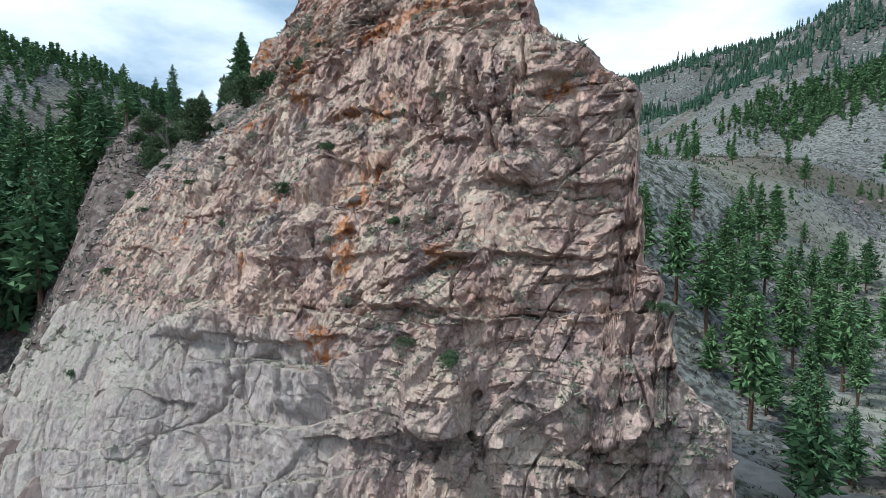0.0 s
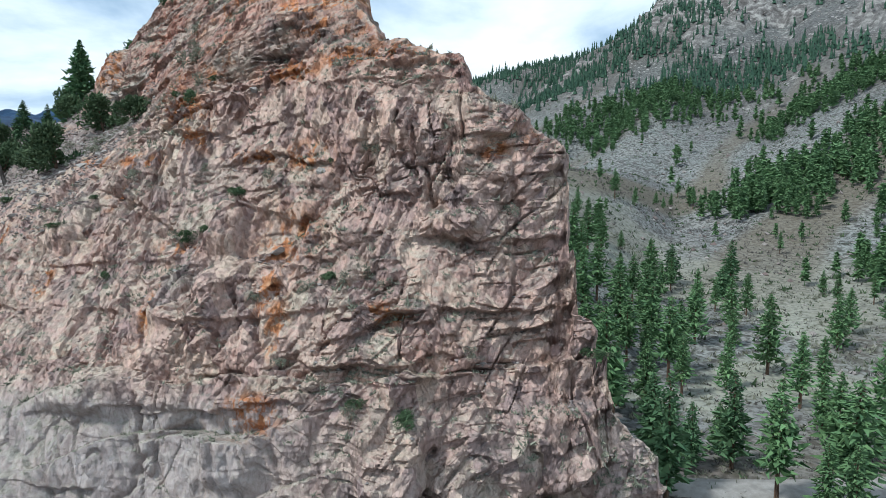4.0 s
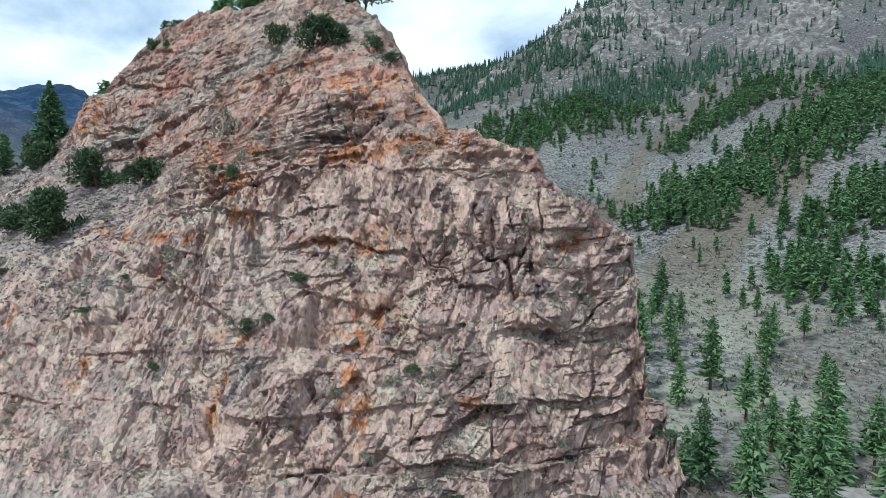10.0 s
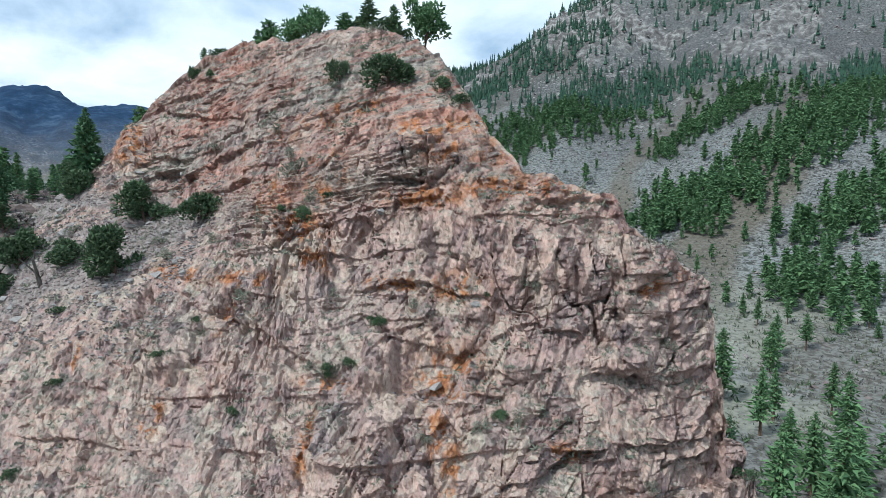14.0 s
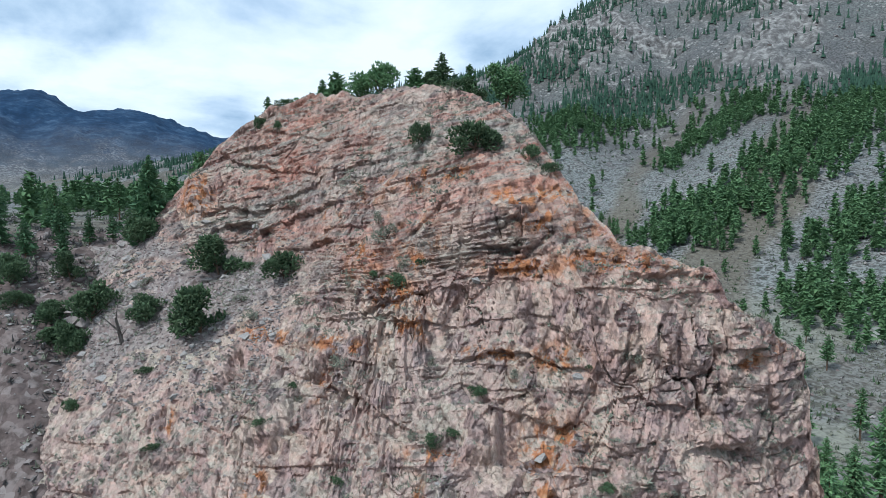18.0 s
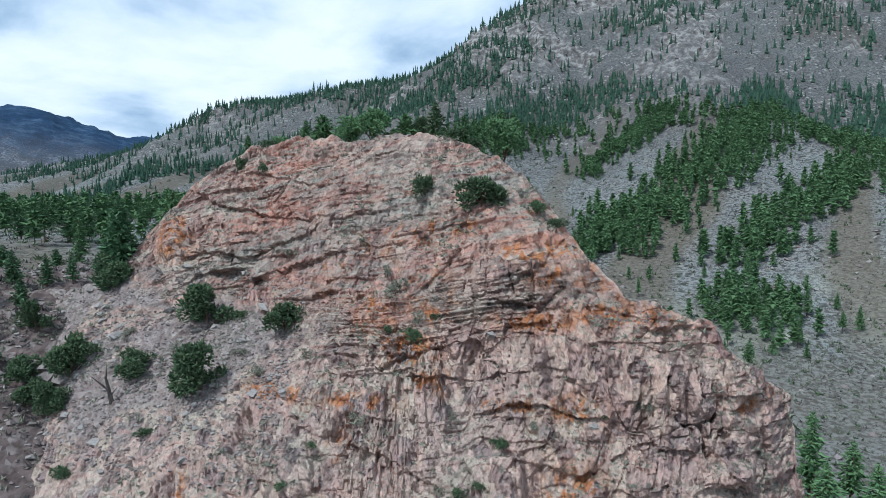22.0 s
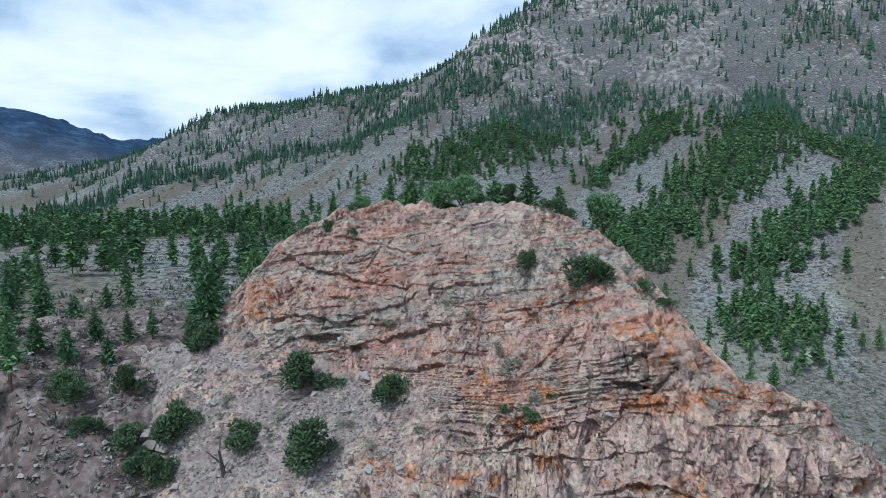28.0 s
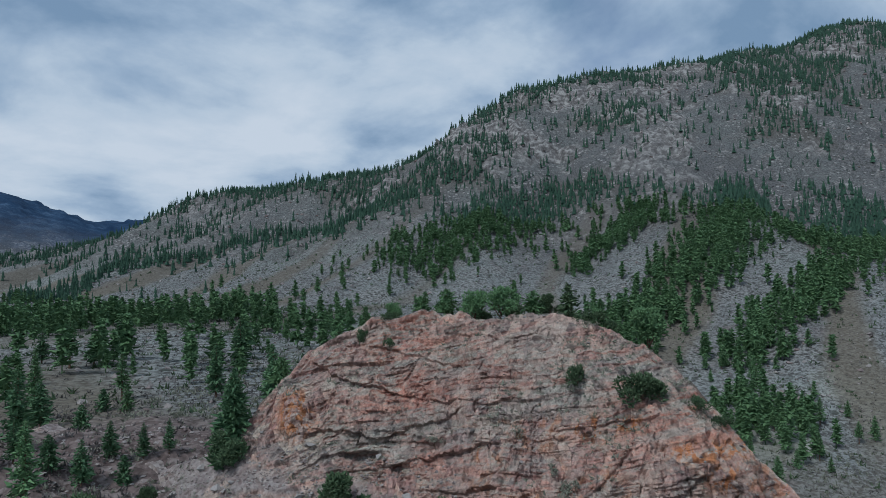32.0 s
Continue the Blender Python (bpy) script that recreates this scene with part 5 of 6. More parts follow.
def far_woods():
    rng = np.random.default_rng(21)
    spots = [stands(*b, rng) for b in BELTS]
    # high slopes and the crest, by chance
    n = 62000
    p, q = rng.uniform(-900, 900, n), rng.uniform(330, 1400, n)
    det = 0.75 * 0.75 + 0.66 * 0.66
    x, y = (0.75 * q - 0.66 * p) / det, (0.66 * q + 0.75 * p) / det
    keep = rng.uniform(size=n) < wood_mask(x, y) ** 1.3 * smooth(q - 0.25 * np.clip(p - 100, 0, 1200), 410, 560) + 0.006 + 0.09 * smooth(q, 480, 640)
    spots.append(np.stack([x, y], -1)[keep])
    # lone trees on the open slopes
    n = 1500
    p, q = rng.uniform(-300, 600, n), rng.uniform(160, 520, n)
    x, y = (0.75 * q - 0.66 * p) / det, (0.66 * q + 0.75 * p) / det
    spots.append(np.stack([x, y], -1)[rng.uniform(size=n) < 0.16])
    at = np.concatenate(spots)
    u, v = from_world(at[:, 0], at[:, 1])
    at = at[(np.hypot(*(at - np.array((-10, 50))).T) > 110)]
    z = ground_height(at[:, 0], at[:, 1])
    away = np.hypot(*(at - np.array((-20, 20))).T)
    rank = np.digitize(away, (290, 520))
    for close in (0, 1, 2):
        if close != 1:
            Vs, Fs, base = [], [], 0
        mine = np.nonzero(rank == close)[0]
        protos = []
        for k in range(5):
            wide = rng.uniform(0.14, 0.20) if close < 2 else rng.uniform(0.19, 0.28)
            if close < 2:
                pos, way, ln, wd, _ = conifer_crown(rng, 1.0, wide, rng.uniform(0.08, 0.22), (54, 46)[close], (2, 1)[close], rng.uniform(0, 0.5))
                protos.append(joined([spikes(pos - (0, 0.2)[close] * unit(way) * ln[:, None], way, ln * (1.15, 1.45)[close], wd * (0.95, 1.35)[close], rng), limb((0, 0, -0.05), (0, 0, 0.95), 0.016, 0.003, 3)]))
            else:
                # ragged tiers, each a skirt of uneven points
                V, F, tiers, points = [], [], (7, 3)[close - 1], (6, 5)[close - 1]
                for i in range(tiers):
                    zt = 0.16 + 0.84 * (i + 1) / tiers
                    r = wide * (1 - i / tiers) ** 0.8
                    n0 = len(V)
                    V.append((0, 0, zt))
                    a = rng.uniform(0, 6.28)
                    for p in range(points):
                        rr = r * rng.uniform(0.45, 1.2)
                        V.append((rr * math.cos(a + p * 6.283 / points), rr * math.sin(a + p * 6.283 / points), zt - 1.2 / tiers - 0.06 * rng.uniform()))
                    F += [(n0, n0 + 1 + p, n0 + 1 + (p + 1) % points) for p in range(points)]
                protos.append((np.array(V), np.array(F)))
        which = rng.integers(0, 5, len(mine))
        size = rng.uniform(6.5, 12.5, len(mine)) * np.where(rng.uniform(size=len(mine)) < 0.25, 0.6, 1)
        turn = rng.uniform(0, 6.283, len(mine))
        for k, (V, F) in enumerate(protos):
            m = which == k
            c, s_ = np.cos(turn[m])[:, None], np.sin(turn[m])[:, None]
            w = mine[m]
            X = (V[None, :, 0] * c - V[None, :, 1] * s_) * size[m][:, None] + at[w][:, :1]
            Y = (V[None, :, 0] * s_ + V[None, :, 1] * c) * size[m][:, None] + at[w][:, 1:]
            Z = V[None, :, 2] * size[m][:, None] + z[w][:, None]
            Vs.append(np.stack([X, Y, Z], -1).reshape(-1, 3))
            Fs.append((F[None] + (np.arange(m.sum()) * len(V))[:, None, None] + base).reshape(-1, 3))
            base += m.sum() * len(V)
        if close == 1:
            me = mesh_from("pine_belts", np.concatenate(Vs), np.concatenate(Fs))
            me.materials.append(PINE)
            tagged(new("pine_belts", me), "green pine belts in the gullies of the lower slopes", "forest", kind="stuff")
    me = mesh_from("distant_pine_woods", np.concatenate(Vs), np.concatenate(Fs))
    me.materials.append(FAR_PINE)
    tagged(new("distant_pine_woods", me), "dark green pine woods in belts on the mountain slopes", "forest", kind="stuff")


far_woods()


def valley_trees():
    rng = np.random.default_rng(33)
    spots = [(44, 102), (52, 101), (62, 110), (42.6, 70.6), (39.0, 62.5), (46.5, 67.8), (52, 66.5), (50, 57), (57, 53), (62, 90), (52, 86), (42, 82), (46, 95), (102, 130), (107, 125), (84, 94), (131, 121), (97, 79),
             (71, 70), (153, 162), (135, 129), (138, 117), (71, 59), (58, 118), (50, 112), (66, 126), (75, 120), (60, 104), (48, 122), (70, 112), (80, 133), (92, 140)]
    n = 4200
    x, y = rng.uniform(25, 240, n), rng.uniform(40, 260, n)
    clump = smooth(vnoise(x / 26, y / 26, 0, 401) + 0.5 * vnoise(x / 9, y / 9, 0, 402), 0.15, 0.7)
    clump *= 1 - 0.9 * bump(x - 150, y - 135, 38, 22)
    near = bump(x - 62, y - 112, 30, 26)
    keep = rng.uniform(size=n) < (0.13 * clump * (1 - 0.6 * smooth(np.hypot(x, y), 130, 170)) + 0.16 * near)
    for a, b in zip(x[keep], y[keep]):
        spots.append((a, b))
    taken = []
    for a, b in spots:
        u, v = from_world(a, b)
        if (u > -6 and v < 34 and u < 60) or any(math.hypot(a - c, b - d) < 3.2 for c, d in taken):
            continue
        taken.append((a, b))
        if len(taken) > 265:
            break
        near_rock = math.hypot(a - 44, b - 67) < 9
        proto = DARK_PINES[2] if near_rock else PINES[rng.integers(0, 5)]
        place(proto, a, b, ground_at(a, b) - 0.1, rng.uniform(0.62, 1.05) * (1 - 0.38 * float(smooth(math.hypot(a, b), 135, 175))), rng.uniform(0, 360), 0, rng.uniform(0.9, 1.1))


valley_trees()


def shoulder_trees():
    rng = np.random.default_rng(35)
    west_spots = [(-37.8, 99.5), (-43.7, 98.2), (-37.2, 95.0), (-41.0, 96.0), (-34.6, 98.5), (-46.5, 101.5), (-32.0, 98.0), (-53, 84), (-55, 88), (-51, 78), (-48, 73), (-57, 92), (-50, 92), (-54, 98), (-60, 84)]
    for k, (a, b) in enumerate(west_spots):
        place(DARK_PINES[rng.integers(0, 3)], a, b, ground_at(a, b) - 0.1, rng.uniform(0.26, 0.40) if k < 7 else rng.uniform(0.8, 1.2), rng.uniform(0, 360))
    spots = [(-37.8, 99.5), (-43.7, 98.2), (-37, 94.5), (-45.9, 108), (-38.9, 113)]
    n = 1800
    x, y = rng.uniform(-110, 25, n), rng.uniform(62, 215, n)
    clump = smooth(vnoise(x / 24, y / 24, 0, 411) + 0.4 * vnoise(x / 8, y / 8, 0, 412), -0.2, 0.5)
    west = smooth(-(x + 0.30 * y), 17, 21) * smooth(x + 1.0 * y, -6, 4) * (1 - smooth(y, 125, 150))
    keep = rng.uniform(size=n) < 0.055 * clump + 0.10 * bump(x + 40, y - 125, 45, 25) + 0.85 * west
    taken = []
    for a, b in spots + list(zip(x[keep], y[keep])):
        u, v = from_world(a, b)
        if (u < 76 and float(face_v(np.array([u]), np.array([np.clip(ground_at(a, b), 6, 66)]))[0]) - 2.0 < v < 34) or (a + 0.30 * b > -17 and b < 104) or (b < 80 and a > -43) or any(math.hypot(a - c, b - d) < 3.4 for c, d in taken):
            continue
        taken.append((a, b))
        if len(taken) > 250:
            break
        west = a + 0.30 * b < -26
        proto = DARK_PINES[rng.integers(0, 3)] if rng.uniform() < 0.75 else PINES[rng.integers(0, 5)]
        place(proto, a, b, ground_at(a, b) - 0.1, rng.uniform(0.95, 1.45) if west and b < 150 else rng.uniform(0.40, 0.60) if west or b < 118 else rng.uniform(0.45, 0.95), rng.uniform(0, 360), 0, rng.uniform(0.85, 1.1))


shoulder_trees()


def rock_plants():
    rng = np.random.default_rng(41)
    spruce = make_tree("spruce_tree", rng, 11.0, 2.4, 0.05, 420, 5, SPRUCE, 0.05, "tall dark spruce beside the rock fin", "")
    spruce.matrix_basis = stand(-27.9, 88.5, 50.0, 1.0, 20)
    bushes = [make_juniper("juniper", rng, w, h, c, JUNIPER, lobes, stem, "rounded green juniper growing on the rock", "shrub", "junipers on the rock")
              for w, h, c, lobes, stem in ((3.4, 4.4, 1500, 12, 0.2), (3.6, 3.4, 1500, 12, 0.1), (3.8, 2.4, 1300, 10, 0.0), (2.0, 1.6, 700, 7, 0.0))]
    summit = [make_tree("pinyon_pine", rng, 4.2, 1.7, 0.16, 120, 4, PINE, 0.85, "small ragged pinyon pine on the summit", "summit pines"),
              make_juniper("pinyon_pine", rng, 4.4, 3.0, 1300, PINE, 16, 1.1, "wind-shaped pinyon pine with a flat crown on the summit", "tree", "summit pines"),
              make_tree("pinyon_pine", rng, 3.8, 1.15, 0.08, 110, 4, PINE, 0.35, "small pointed pine on the summit", "summit pines")]
    yellow = make_tree("pinyon_pine", rng, 3.6, 1.2, 0.04, 130, 3, JUNIPER, 0.3, "small yellowish-green pine on the summit", "summit pines")
    # junipers on the scree and the ledges: station, height, kind, size, height factor
    for k, (u, z, kind, s, tall) in enumerate(((53.1, 48.6, 0, 0.95, 0.95), (50.2, 44.2, 0, 1.0, 1.05), (64.6, 44.4, 1, 1.0, 1.05), (57.0, 45.0, 1, 0.82, 0.85),
                                               (66.0, 51.4, 1, 0.9, 1.1), (64.8, 41.7, 1, 0.75, 1.1), (49.7, 49.4, 3, 0.9, 0.8), (43.8, 49.1, 2, 0.85, 1.1),
                                               (33.9, 50.2, 3, 0.6, 0.7), (31.7, 49.6, 3, 0.75, 1.3), (26.6, 60.0, 2, 0.95, 1.0), (31.5, 61.1, 3, 0.95, 1.5),
                                               (22.0, 59.6, 3, 0.85, 1.0), (20.6, 58.4, 3, 0.6, 1.0), (25.3, 42.8, 3, 0.55, 0.7), (28.0, 39.8, 3, 0.75, 0.6), (16.1, 37.6, 3, 0.6, 0.6),
                                               (60.0, 38.3, 3, 0.7, 1.3), (53.4, 41.7, 3, 0.6, 0.8), (40.5, 40.1, 3, 0.55, 0.6), (9.8, 30.0, 3, 0.7, 0.9), (0.4, 33.2, 3, 0.7, 0.6), (12.8, 30.6, 3, 0.5, 0.8))):
        p = rock_at(u, z)
        place(bushes[kind], p[0], p[1], p[2] - 0.25 * s, s, 47 * k, 0, tall)
    for k, (x, y, kind, s, tall) in enumerate(((-36.3, 87.6, 0, 0.62, 1.1), (-37.4, 81.8, 2, 0.95, 0.9), (-41.7, 89.3, 2, 1.15, 1.05), (-36.8, 79.0, 1, 0.7, 0.9), (-40.5, 84.0, 2, 0.7, 0.9))):
        place(bushes[kind], x, y, ground_at(x, y) - 0.1, s, 31 * k, 0, tall)
    sage = [make_juniper("sage_bush", rng, w, h, c, TUFT, 6, 0.0, "small grey-green sage bush on a rock ledge", "shrub", "sage on the ledges") for w, h, c in ((1.3, 0.8, 320), (1.0, 0.9, 260))]
    for k, (u, z, green, s, tall) in enumerate(((27.9, 39.3, 1, 0.6, 0.6), (26.5, 39.9, 1, 0.5, 1.0), (24.6, 42.5, 1, 0.5, 0.8), (16.2, 37.5, 1, 0.5, 0.6), (30.0, 51.3, 1, 0.45, 0.9), (13.4, 37.5, 0, 0.8, 0.8),
                                                (34.3, 36.6, 1, 0.45, 1.1), (49.4, 37.3, 1, 0.5, 0.8), (14.7, 45.4, 0, 0.9, 1.0), (34.3, 54.1, 0, 1.3, 1.0), (50.7, 31.4, 1, 0.7, 0.8), (42.4, 24.6, 1, 0.8, 0.6),
                                                (29.4, 39.6, 0, 1.2, 0.8), (13.0, 29.9, 0, 1.0, 1.0), (18.0, 32.2, 0, 1.1, 0.9), (31.3, 50.9, 0, 1.2, 1.0), (17.5, 44.7, 1, 0.35, 1.0), (15.0, 37.3, 0, 1.1, 0.8),
                                                (5.6, 41.5, 0, 0.8, 1.2))):
        p = rock_at(u, z)
        place(bushes[3] if green else sage[k % 2], p[0], p[1], p[2] - 0.15 * s, s, 71 * k, 0, tall)
    for k, (u, z, green, s, tall) in enumerate(((53.0, 63.4, 1, 0.8, 1.6), (49.5, 63.1, 1, 0.5, 1.8), (33.4, 53.0, 0, 1.9, 0.9), (37.0, 56.6, 0, 1.2, 0.8), (44.0, 55.4, 0, 1.3, 0.7), (22.5, 43.7, 0, 1.1, 0.8),
                                                (20.5, 36.0, 0, 0.9, 0.9), (17.2, 36.8, 0, 1.2, 0.7), (12.0, 37.2, 0, 0.9, 0.8), (28.6, 44.3, 0, 0.9, 0.8), (36.0, 44.0, 0, 1.3, 0.7), (39.0, 42.2, 1, 0.4, 0.7),
                                                (45.0, 46.0, 0, 1.4, 0.8), (41.0, 47.5, 0, 1.3, 0.8), (47.5, 47.0, 0, 1.2, 0.8), (54.5, 46.8, 0, 1.4, 0.8), (60.5, 47.5, 0, 1.4, 0.8), (7.0, 33.4, 0, 1.0, 0.8))):
        p = rock_at(u, z)
        place(bushes[3] if green else sage[k % 2], p[0], p[1], p[2] - 0.15 * s, s, 53 * k, 0, tall)
    # summit: station, metres behind the crest, kind, size
    for k, (u, b, kind, s) in enumerate(((43.5, 1.6, 0, 0.7), (40.4, 2.4, 1, 0.75), (37.5, 1.5, 1, 0.8), (34.6, 2.6, 0, 0.65), (25.0, 1.2, 1, 0.9),
                                         (52.6, 1.2, 2, 0.62), (62.5, 2.0, 0, 0.8), (46.0, 2.6, 2, 0.6), (28.4, 1.6, 2, 0.85))):
        p = rock_on_top(u, b)
        place(summit[kind], p[0], p[1], p[2] - 0.15, s, 61 * k)
    p = rock_on_top(31.4, 1.2)
    yellow.matrix_basis = stand(p[0], p[1], p[2] - 0.1, 1.0, 0)
    for u, b, s in ((29.0, 0.8, 1.2), (49.3, 0.5, 0.75), (27.8, 1.4, 0.9)):
        p = rock_on_top(u, b)
        place(bushes[3], p[0], p[1], p[2] - 0.1, s, 90 * u)
    for k, ob in enumerate((*bushes, *summit, *sage)):
        p = rock_on_top(33 + 3.4 * k, 3.2 + (k % 3))
        ob.matrix_basis = stand(p[0], p[1], p[2] - 0.2, 0.5, 50 * k)


rock_plants()
for k, ob in enumerate((*PINES, *DARK_PINES)):
    x, y = 66 + 7.5 * k, 138 + 6 * (k % 3)
    ob.matrix_basis = stand(x, y, ground_at(x, y) - 0.1, 0.9, 40 * k)

# ---- road, stones, scrub and grass ----
def build_road():
    pts = np.array([(14, 112), (24, 92), (32.5, 76.5), (37.3, 69.6), (42, 64.5), (53, 60), (84, 52), (120, 36), (170, 20)], float)
    t = np.linspace(0, len(pts) - 1, 160)
    x, y = curve(t, range(len(pts)), pts[:, 0]), curve(t, range(len(pts)), pts[:, 1])
    dx, dy = np.gradient(x), np.gradient(y)
    ln = np.hypot(dx, dy)
    nx, ny = -dy / ln, dx / ln
    mid = ground_height(x, y, False)
    k = np.ones(15) / 15
    mid = np.convolve(np.pad(mid, 7, mode="edge"), k, "valid") + 0.5
    rows = []
    for off, dz in ((-2.9, -1.2), (-1.9, 0.0), (-0.7, 0.05), (0.7, 0.05), (1.9, 0.0), (2.9, -1.2)):
        rows.append(np.stack([x + nx * off, y + ny * off, mid + dz], -1))
    P = np.stack(rows)
    me = mesh_from("road", P.reshape(-1, 3), grid_faces(*P.shape[:2])[:, ::-1], (), True)
    me.materials.append(ROAD)
    tagged(new("road", me), "pale gravel road along the foot of the rock", "road", kind="structure")


build_road()


def lumps(at, size, rng, squash=0.65):
    """Uneven stones: spindly boxes with six corners, thrown out of true."""
    n = len(at)
    base = np.array([(1, 0, 0), (0, 1, 0), (-1, 0, 0), (0, -1, 0), (0, 0, 1), (0, 0, -1), (0.7, 0.7, 0.55), (-0.7, 0.6, 0.5)], float)
    f = np.array([(0, 6, 4), (6, 1, 4), (1, 7, 4), (7, 2, 4), (2, 3, 4), (3, 0, 4), (0, 1, 6), (1, 2, 7), (1, 0, 5), (2, 1, 5), (3, 2, 5), (0, 3, 5)])
    turn = rng.uniform(0, 6.283, n)
    V = base[None] * rng.uniform(0.6, 1.35, (n, 8, 1)) * np.array((1, 1, squash)) + 0.12 * rng.normal(size=(n, 8, 3))
    c, s = np.cos(turn)[:, None], np.sin(turn)[:, None]
    V = np.stack([V[..., 0] * c - V[..., 1] * s, V[..., 0] * s + V[..., 1] * c, V[..., 2]], -1) * size[:, None, None] + at[:, None]
    return V.reshape(-1, 3), (f[None] + 8 * np.arange(n)[:, None, None]).reshape(-1, 3)


def tufts(at, size, rng, blades=5, lift=0.8):
    """Small ragged clumps of upright spikes."""
    n = len(at)
    pos = np.repeat(at, blades, 0) + rng.normal(size=(n * blades, 3)) * np.repeat(size, blades)[:, None] * np.array((0.28, 0.28, 0.05))
    way = rng.normal(size=(n * blades, 3)) * 0.6 + np.array((0, 0, lift))
    ln = np.repeat(size, blades) * rng.uniform(0.5, 1.1, n * blades)
    return spikes(pos, way, ln, ln * rng.uniform(0.12, 0.26, n * blades), rng)


def stuff(name, geometry, material, label, category):
    me = mesh_from(name, *geometry)
    me.materials.append(material)
    return tagged(new(name, me), label, category, kind="stuff")


def rock_litter():
    rng = np.random.default_rng(51)
    P, N, U = FIN_P[:FRONT], FIN_N[:FRONT], FIN_U[:FRONT]
    flat = P.reshape(-1, 3)
    up = N[..., 2].reshape(-1)
    u, z = U.reshape(-1), flat[:, 2]
    wild = vnoise(flat[:, 0] / 4, flat[:, 1] / 4, flat[:, 2] / 4, 501)
    # grass and sage on ledges
    chance = smooth(up, 0.55, 0.85) * smooth(wild, -0.3, 0.4) * (z > 20)
    pick = rng.choice(len(flat), 7500, p=chance / chance.sum())
    stuff("ledge_grass", tufts(flat[pick], rng.uniform(0.10, 0.30, len(pick)) * np.where(rng.uniform(size=len(pick)) < 0.08, 2.0, 1), rng, 7, 0.6), TUFT, "grey-green sage and dry grass tufts on the rock ledges", "grass")
    # loose stones on the scree and wider ledges
    on = ((u > 42) & (z > 39) & (z < 53.5)) * smooth(up, 0.45, 0.7) + 0.10 * smooth(up, 0.7, 0.9)
    pick = rng.choice(len(flat), 9000, p=on / on.sum())
    size = 0.06 + 0.16 * rng.uniform(size=len(pick)) ** 2.5
    stuff("scree_stones", lumps(flat[pick] + np.array((0, 0, 0.03)), size, rng), STONE, "loose grey and pink stones lying on the scree", "stones")
    # single boulders, each a thing
    pick = rng.choice(len(flat), 110, p=on / on.sum())
    protos = []
    for k in range(5):
        V, F = lumps(np.zeros((1, 3)), np.ones(1), rng, 0.75)
        bm = bmesh.new()
        for v in V:
            bm.verts.new(v)
        bmesh.ops.convex_hull(bm, input=bm.verts)
        bmesh.ops.subdivide_edges(bm, edges=bm.edges[:], cuts=2, use_grid_fill=True)
        for v in bm.verts:
            v.co += 0.10 * noise.noise_vector(v.co * 2.3 + Vector((k * 9.0, 0, 0)))
        me = bpy.data.meshes.new("boulder")
        bm.to_mesh(me)
        bm.free()
        me.materials.append(STONE)
        protos.append(me)
    for i in pick:
        ob = tagged(new("boulder", protos[rng.integers(0, 5)]), "angular grey-pink boulder resting on the scree", "boulder", "boulders on the scree")
        s = 0.28 + 0.42 * rng.uniform() ** 2
        ob.matrix_basis = pose(*(flat[i] + np.array((0, 0, 0.15 * s))), rng.uniform(-15, 15), rng.uniform(-15, 15), rng.uniform(0, 360))
        ob.scale = (s, s * rng.uniform(0.7, 1.2), s)


rock_litter()


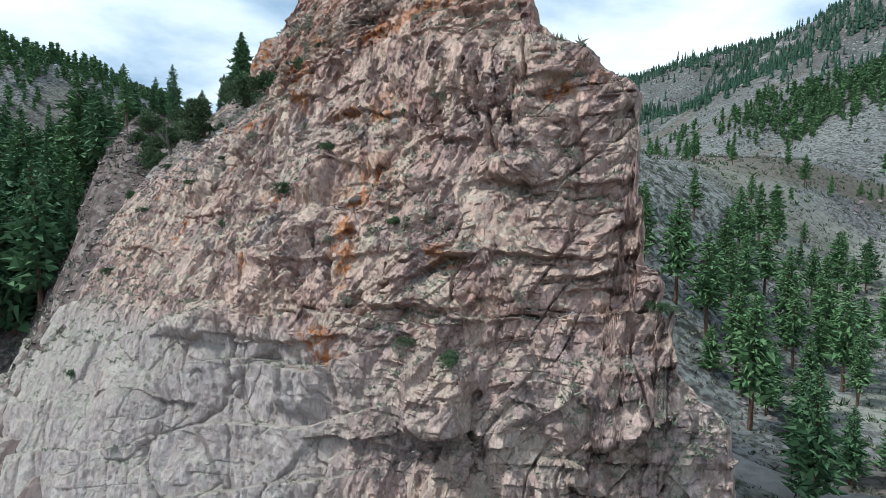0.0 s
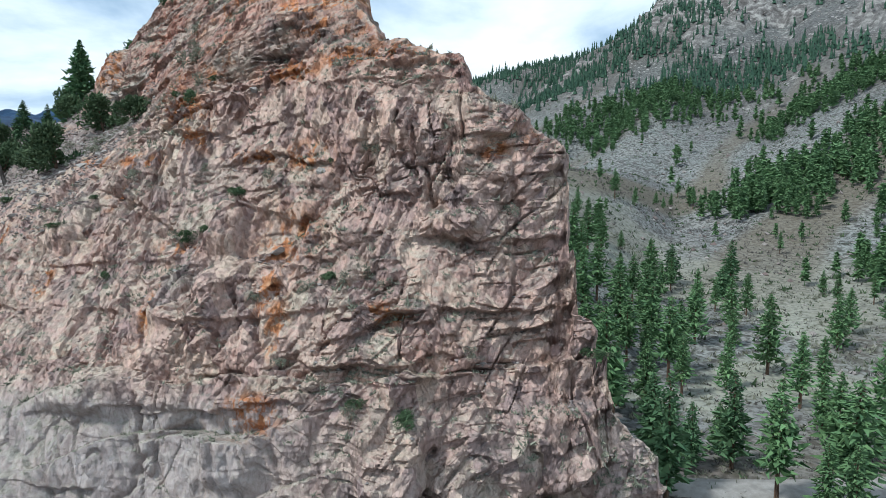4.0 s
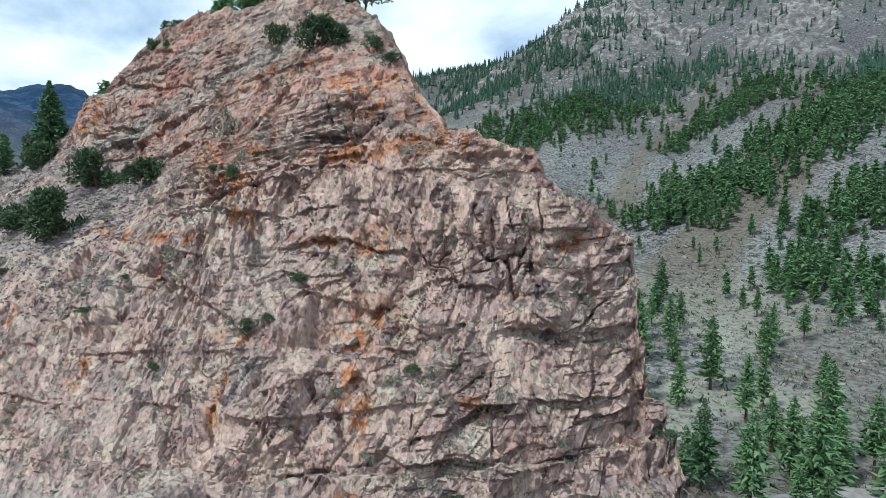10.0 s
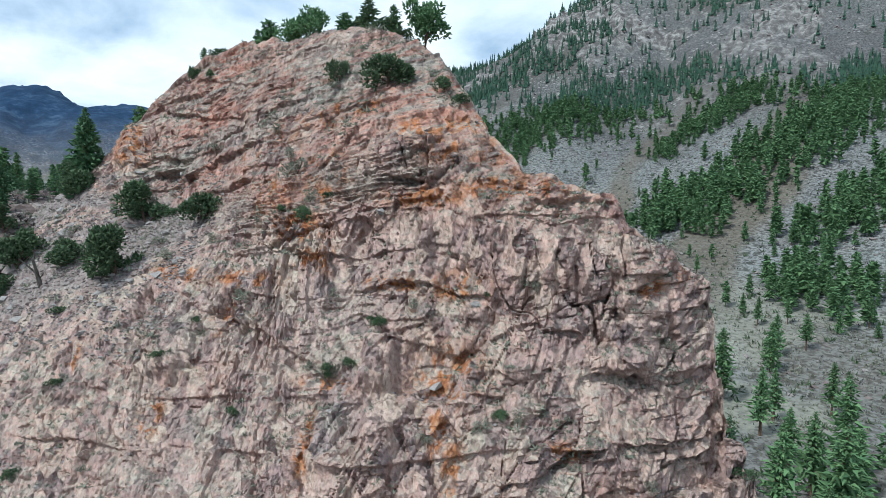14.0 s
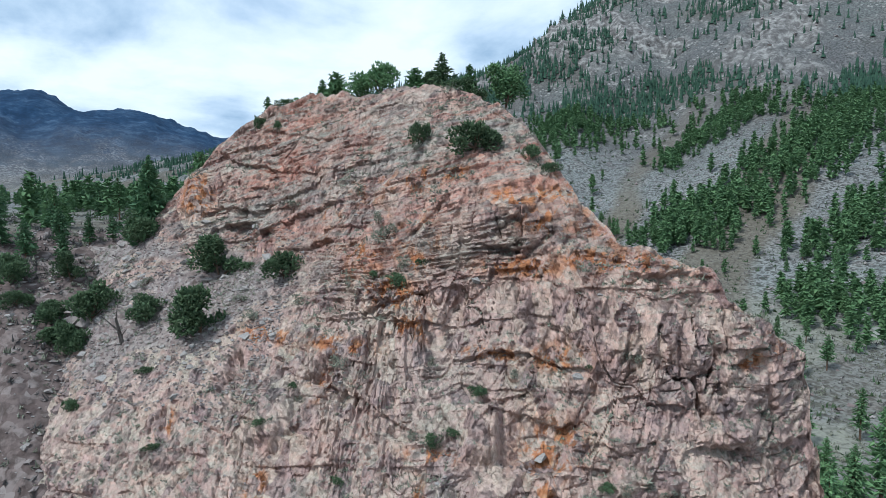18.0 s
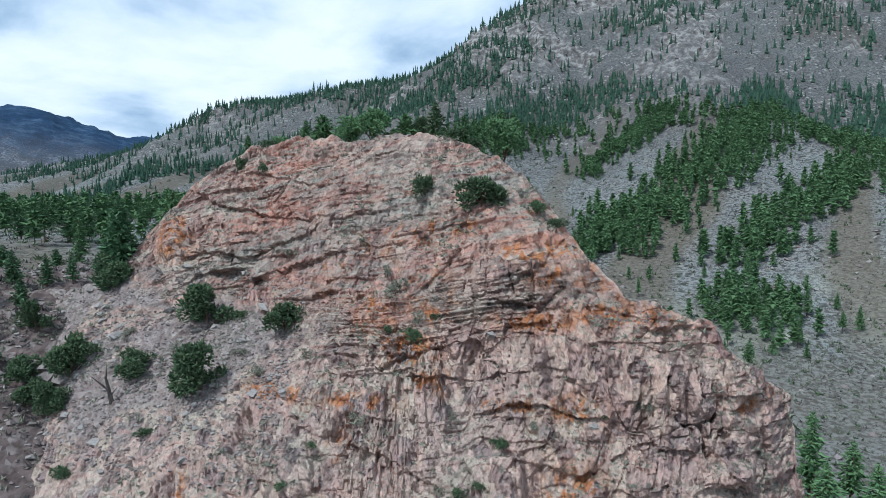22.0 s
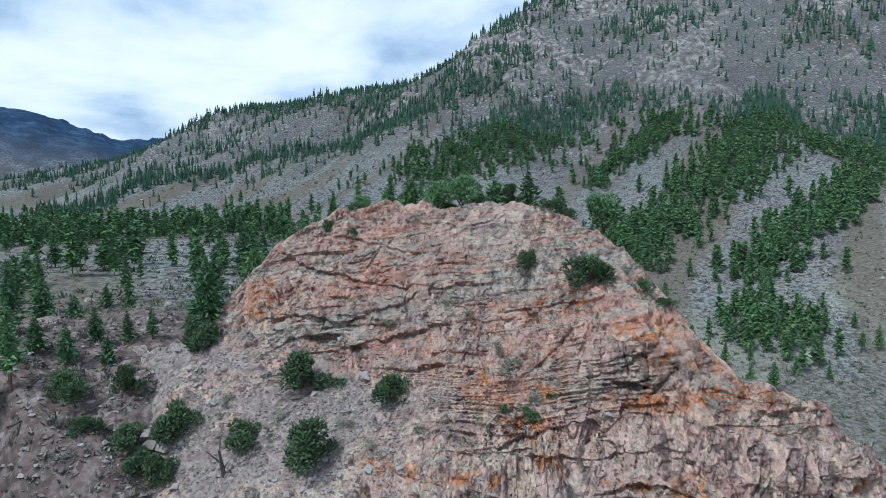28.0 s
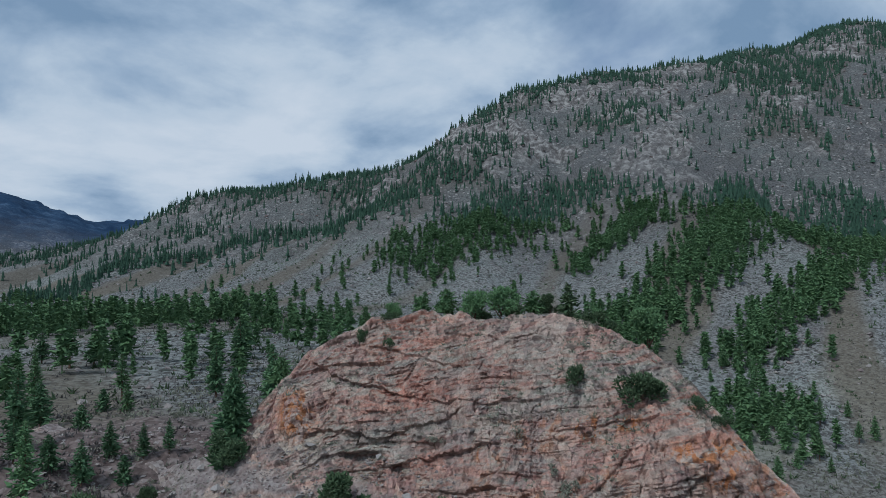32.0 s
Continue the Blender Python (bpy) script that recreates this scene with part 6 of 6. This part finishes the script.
def hillside_litter():
    rng = np.random.default_rng(61)
    det = 0.75 * 0.75 + 0.66 * 0.66

    def scatter(n, p0, p1, q0, q1):
        p, q = rng.uniform(p0, p1, n), rng.uniform(q0, q1, n)
        return (0.75 * q - 0.66 * p) / det, (0.66 * q + 0.75 * p) / det

    def settle(x, y):
        u, v = from_world(x, y)
        out = ~((u > -5) & (u < 66) & (v > -16) & (v < 30)) & (np.hypot(x, y) > 24)
        x, y = x[out], y[out]
        return np.stack([x, y, ground_height(x, y)], -1)

    groups = [scatter(26000, -160, 200, 60, 260), scatter(22000, -260, 420, 220, 480), scatter(7000, 40, 200, -20, 140)]
    x, y = np.concatenate([g[0] for g in groups]), np.concatenate([g[1] for g in groups])
    keep = rng.uniform(size=len(x)) < 0.25 + 0.75 * smooth(vnoise(x / 18, y / 18, 0, 601), -0.4, 0.4)
    at = settle(x[keep], y[keep])
    r = np.hypot(at[:, 0], at[:, 1])
    stuff("hillside_scrub", tufts(at, rng.uniform(0.25, 0.75, len(at)) * (1 + r / 500), rng, 3, 0.6), SCRUB, "grey-brown leafless scrub on the hillsides", "scrub")
    x, y = scatter(10000, -60, 130, 55, 190)
    keep = rng.uniform(size=len(x)) < 0.3 + 0.7 * smooth(vnoise(x / 11, y / 11, 0, 611), -0.3, 0.3)
    at = settle(x[keep], y[keep])
    stuff("sage_scrub", tufts(at, rng.uniform(0.4, 1.15, len(at)), rng, 6, 0.55), TUFT, "rounded grey-green sage bushes on the valley floor", "scrub")
    groups = [scatter(3000, -160, 260, 60, 330), scatter(2600, -300, 500, 260, 560)]
    x, y = np.concatenate([g[0] for g in groups]), np.concatenate([g[1] for g in groups])
    at = settle(x, y)
    r = np.hypot(at[:, 0], at[:, 1])
    stuff("green_scrub", tufts(at, rng.uniform(0.6, 1.5, len(at)) * (1 + r / 900), rng, 6, 0.9), JUNIPER, "dark green juniper scrub dotted over the hillsides", "scrub")
    groups = [scatter(2600, -160, 200, 60, 300), scatter(5000, -600, 500, 300, 900)]
    x, y = np.concatenate([g[0] for g in groups]), np.concatenate([g[1] for g in groups])
    q, p = lie(x, y)
    keep = rng.uniform(size=len(x)) < 0.25 + 0.75 * smooth(vnoise(x / 50, y / 50, 0, 602) + vnoise(x / 16, y / 16, 0, 603) * 0.5, -0.1, 0.5)
    at = settle(x[keep], y[keep])
    r = np.hypot(at[:, 0], at[:, 1])
    size = (0.25 + 0.9 * rng.uniform(size=len(at)) ** 3) * (0.6 + r / 480)
    stuff("hillside_boulders", lumps(at, size, rng, 0.8), STONE, "pale boulders and outcrops scattered on the slopes", "boulders")


hillside_litter()


def west_slope():
    """Rubble, sage, fallen wood and a snag on the stony slope at the western end."""
    rng = np.random.default_rng(71)

    def spots(n):
        x, y = rng.uniform(-66, -26, n), rng.uniform(52, 112, n)
        keep = rng.uniform(size=n) < rubble_mask(x, y) * (0.3 + 0.7 * smooth(vnoise(x / 6, y / 6, 0, 701), -0.3, 0.4))
        return np.stack([x, y, ground_height(x, y)], -1)[keep]

    at = spots(9000)
    stuff("slope_rubble", lumps(at, 0.08 + 0.34 * rng.uniform(size=len(at)) ** 3, rng, 0.6), STONE, "angular grey and red-brown rubble on the slope", "stones")
    at = spots(2600)
    stuff("slope_sage", tufts(at, rng.uniform(0.25, 0.7, len(at)), rng, 9, 0.7), TUFT, "grey-green sage on the stony slope", "scrub")
    at = spots(2200)
    stuff("slope_twigs", tufts(at, rng.uniform(0.3, 0.8, len(at)), rng, 7, 0.8), SCRUB, "leafless brown brush on the stony slope", "scrub")
    # a dead stump with broken limbs
    p = rock_at(58.2, 43.3)
    snag = tagged(new("dead_snag"), "blackened leaning dead snag with broken limbs on the scree", "dead tree")
    snag.matrix_basis = pose(p[0], p[1], p[2] - 0.2, 8, -12, 0)
    for name, a, b, ra, rb in (("trunk", (0, 0, 0), (0.1, 0, 2.6), 0.22, 0.10), ("limb", (0.05, 0, 1.3), (-0.9, 0.1, 3.0), 0.10, 0.03), ("limb", (0.1, 0, 2.4), (0.5, 0.2, 3.6), 0.08, 0.02), ("limb", (0, 0, 0.7), (0.7, -0.2, 1.4), 0.08, 0.02)):
        me = mesh_from(name, *limb(a, b, ra, rb, 8))
        me.materials.append(DEAD)
        part(name, me, snag)
    for k, (x, y, turn, ln) in enumerate(((-39.8, 90.5, 35, 3.2), (-44.0, 93.0, 70, 3.8), (-41.5, 86.0, 15, 2.4), (-37.0, 92.5, 120, 2.8), (-45.5, 88.0, 50, 3.0))):
        V, F = joined([limb((-ln / 2, 0, 0), (ln / 2, 0, 0.1), 0.15, 0.08, 8), limb((0.2, 0, 0.05), (0.8, 0.5, 0.5), 0.05, 0.015, 5)])
        me = mesh_from("fallen_log", V, F)
        me.materials.append(DEAD)
        log = tagged(new("fallen_log", me), "bare grey fallen log on the stony slope", "log", "fallen logs")
        log.matrix_basis = pose(x, y, ground_at(x, y) + 0.08, 0, 0, turn)
    # a small outcrop of stacked pale blocks
    crop = tagged(new("rock_outcrop"), "small outcrop of stacked pale granite blocks", "rock")
    c = rock_at(66.5, 44.6)
    for k, (dx, dy, dz, s) in enumerate(((0, 0, 0.3, 1.1), (1.0, 0.3, 0.1, 0.8), (-0.9, 0.2, 0.0, 0.9), (0.2, -0.6, -0.3, 1.0), (0.3, 0.1, 1.2, 0.65), (-0.5, 0.1, 1.0, 0.55), (1.2, -0.5, -0.5, 0.8), (-1.2, -0.4, -0.6, 0.9), (0.1, -1.1, -1.0, 1.2))):
        V, F = lumps(np.zeros((1, 3)), np.ones(1) * s, rng, 0.9)
        me = mesh_from("block", V, F)
        me.materials.append(STONE)
        b = part("block", me, crop)
        b.matrix_basis = pose(c[0] + dx, c[1] + dy, c[2] + dz, rng.uniform(-10, 10), rng.uniform(-10, 10), rng.uniform(0, 360))


west_slope()
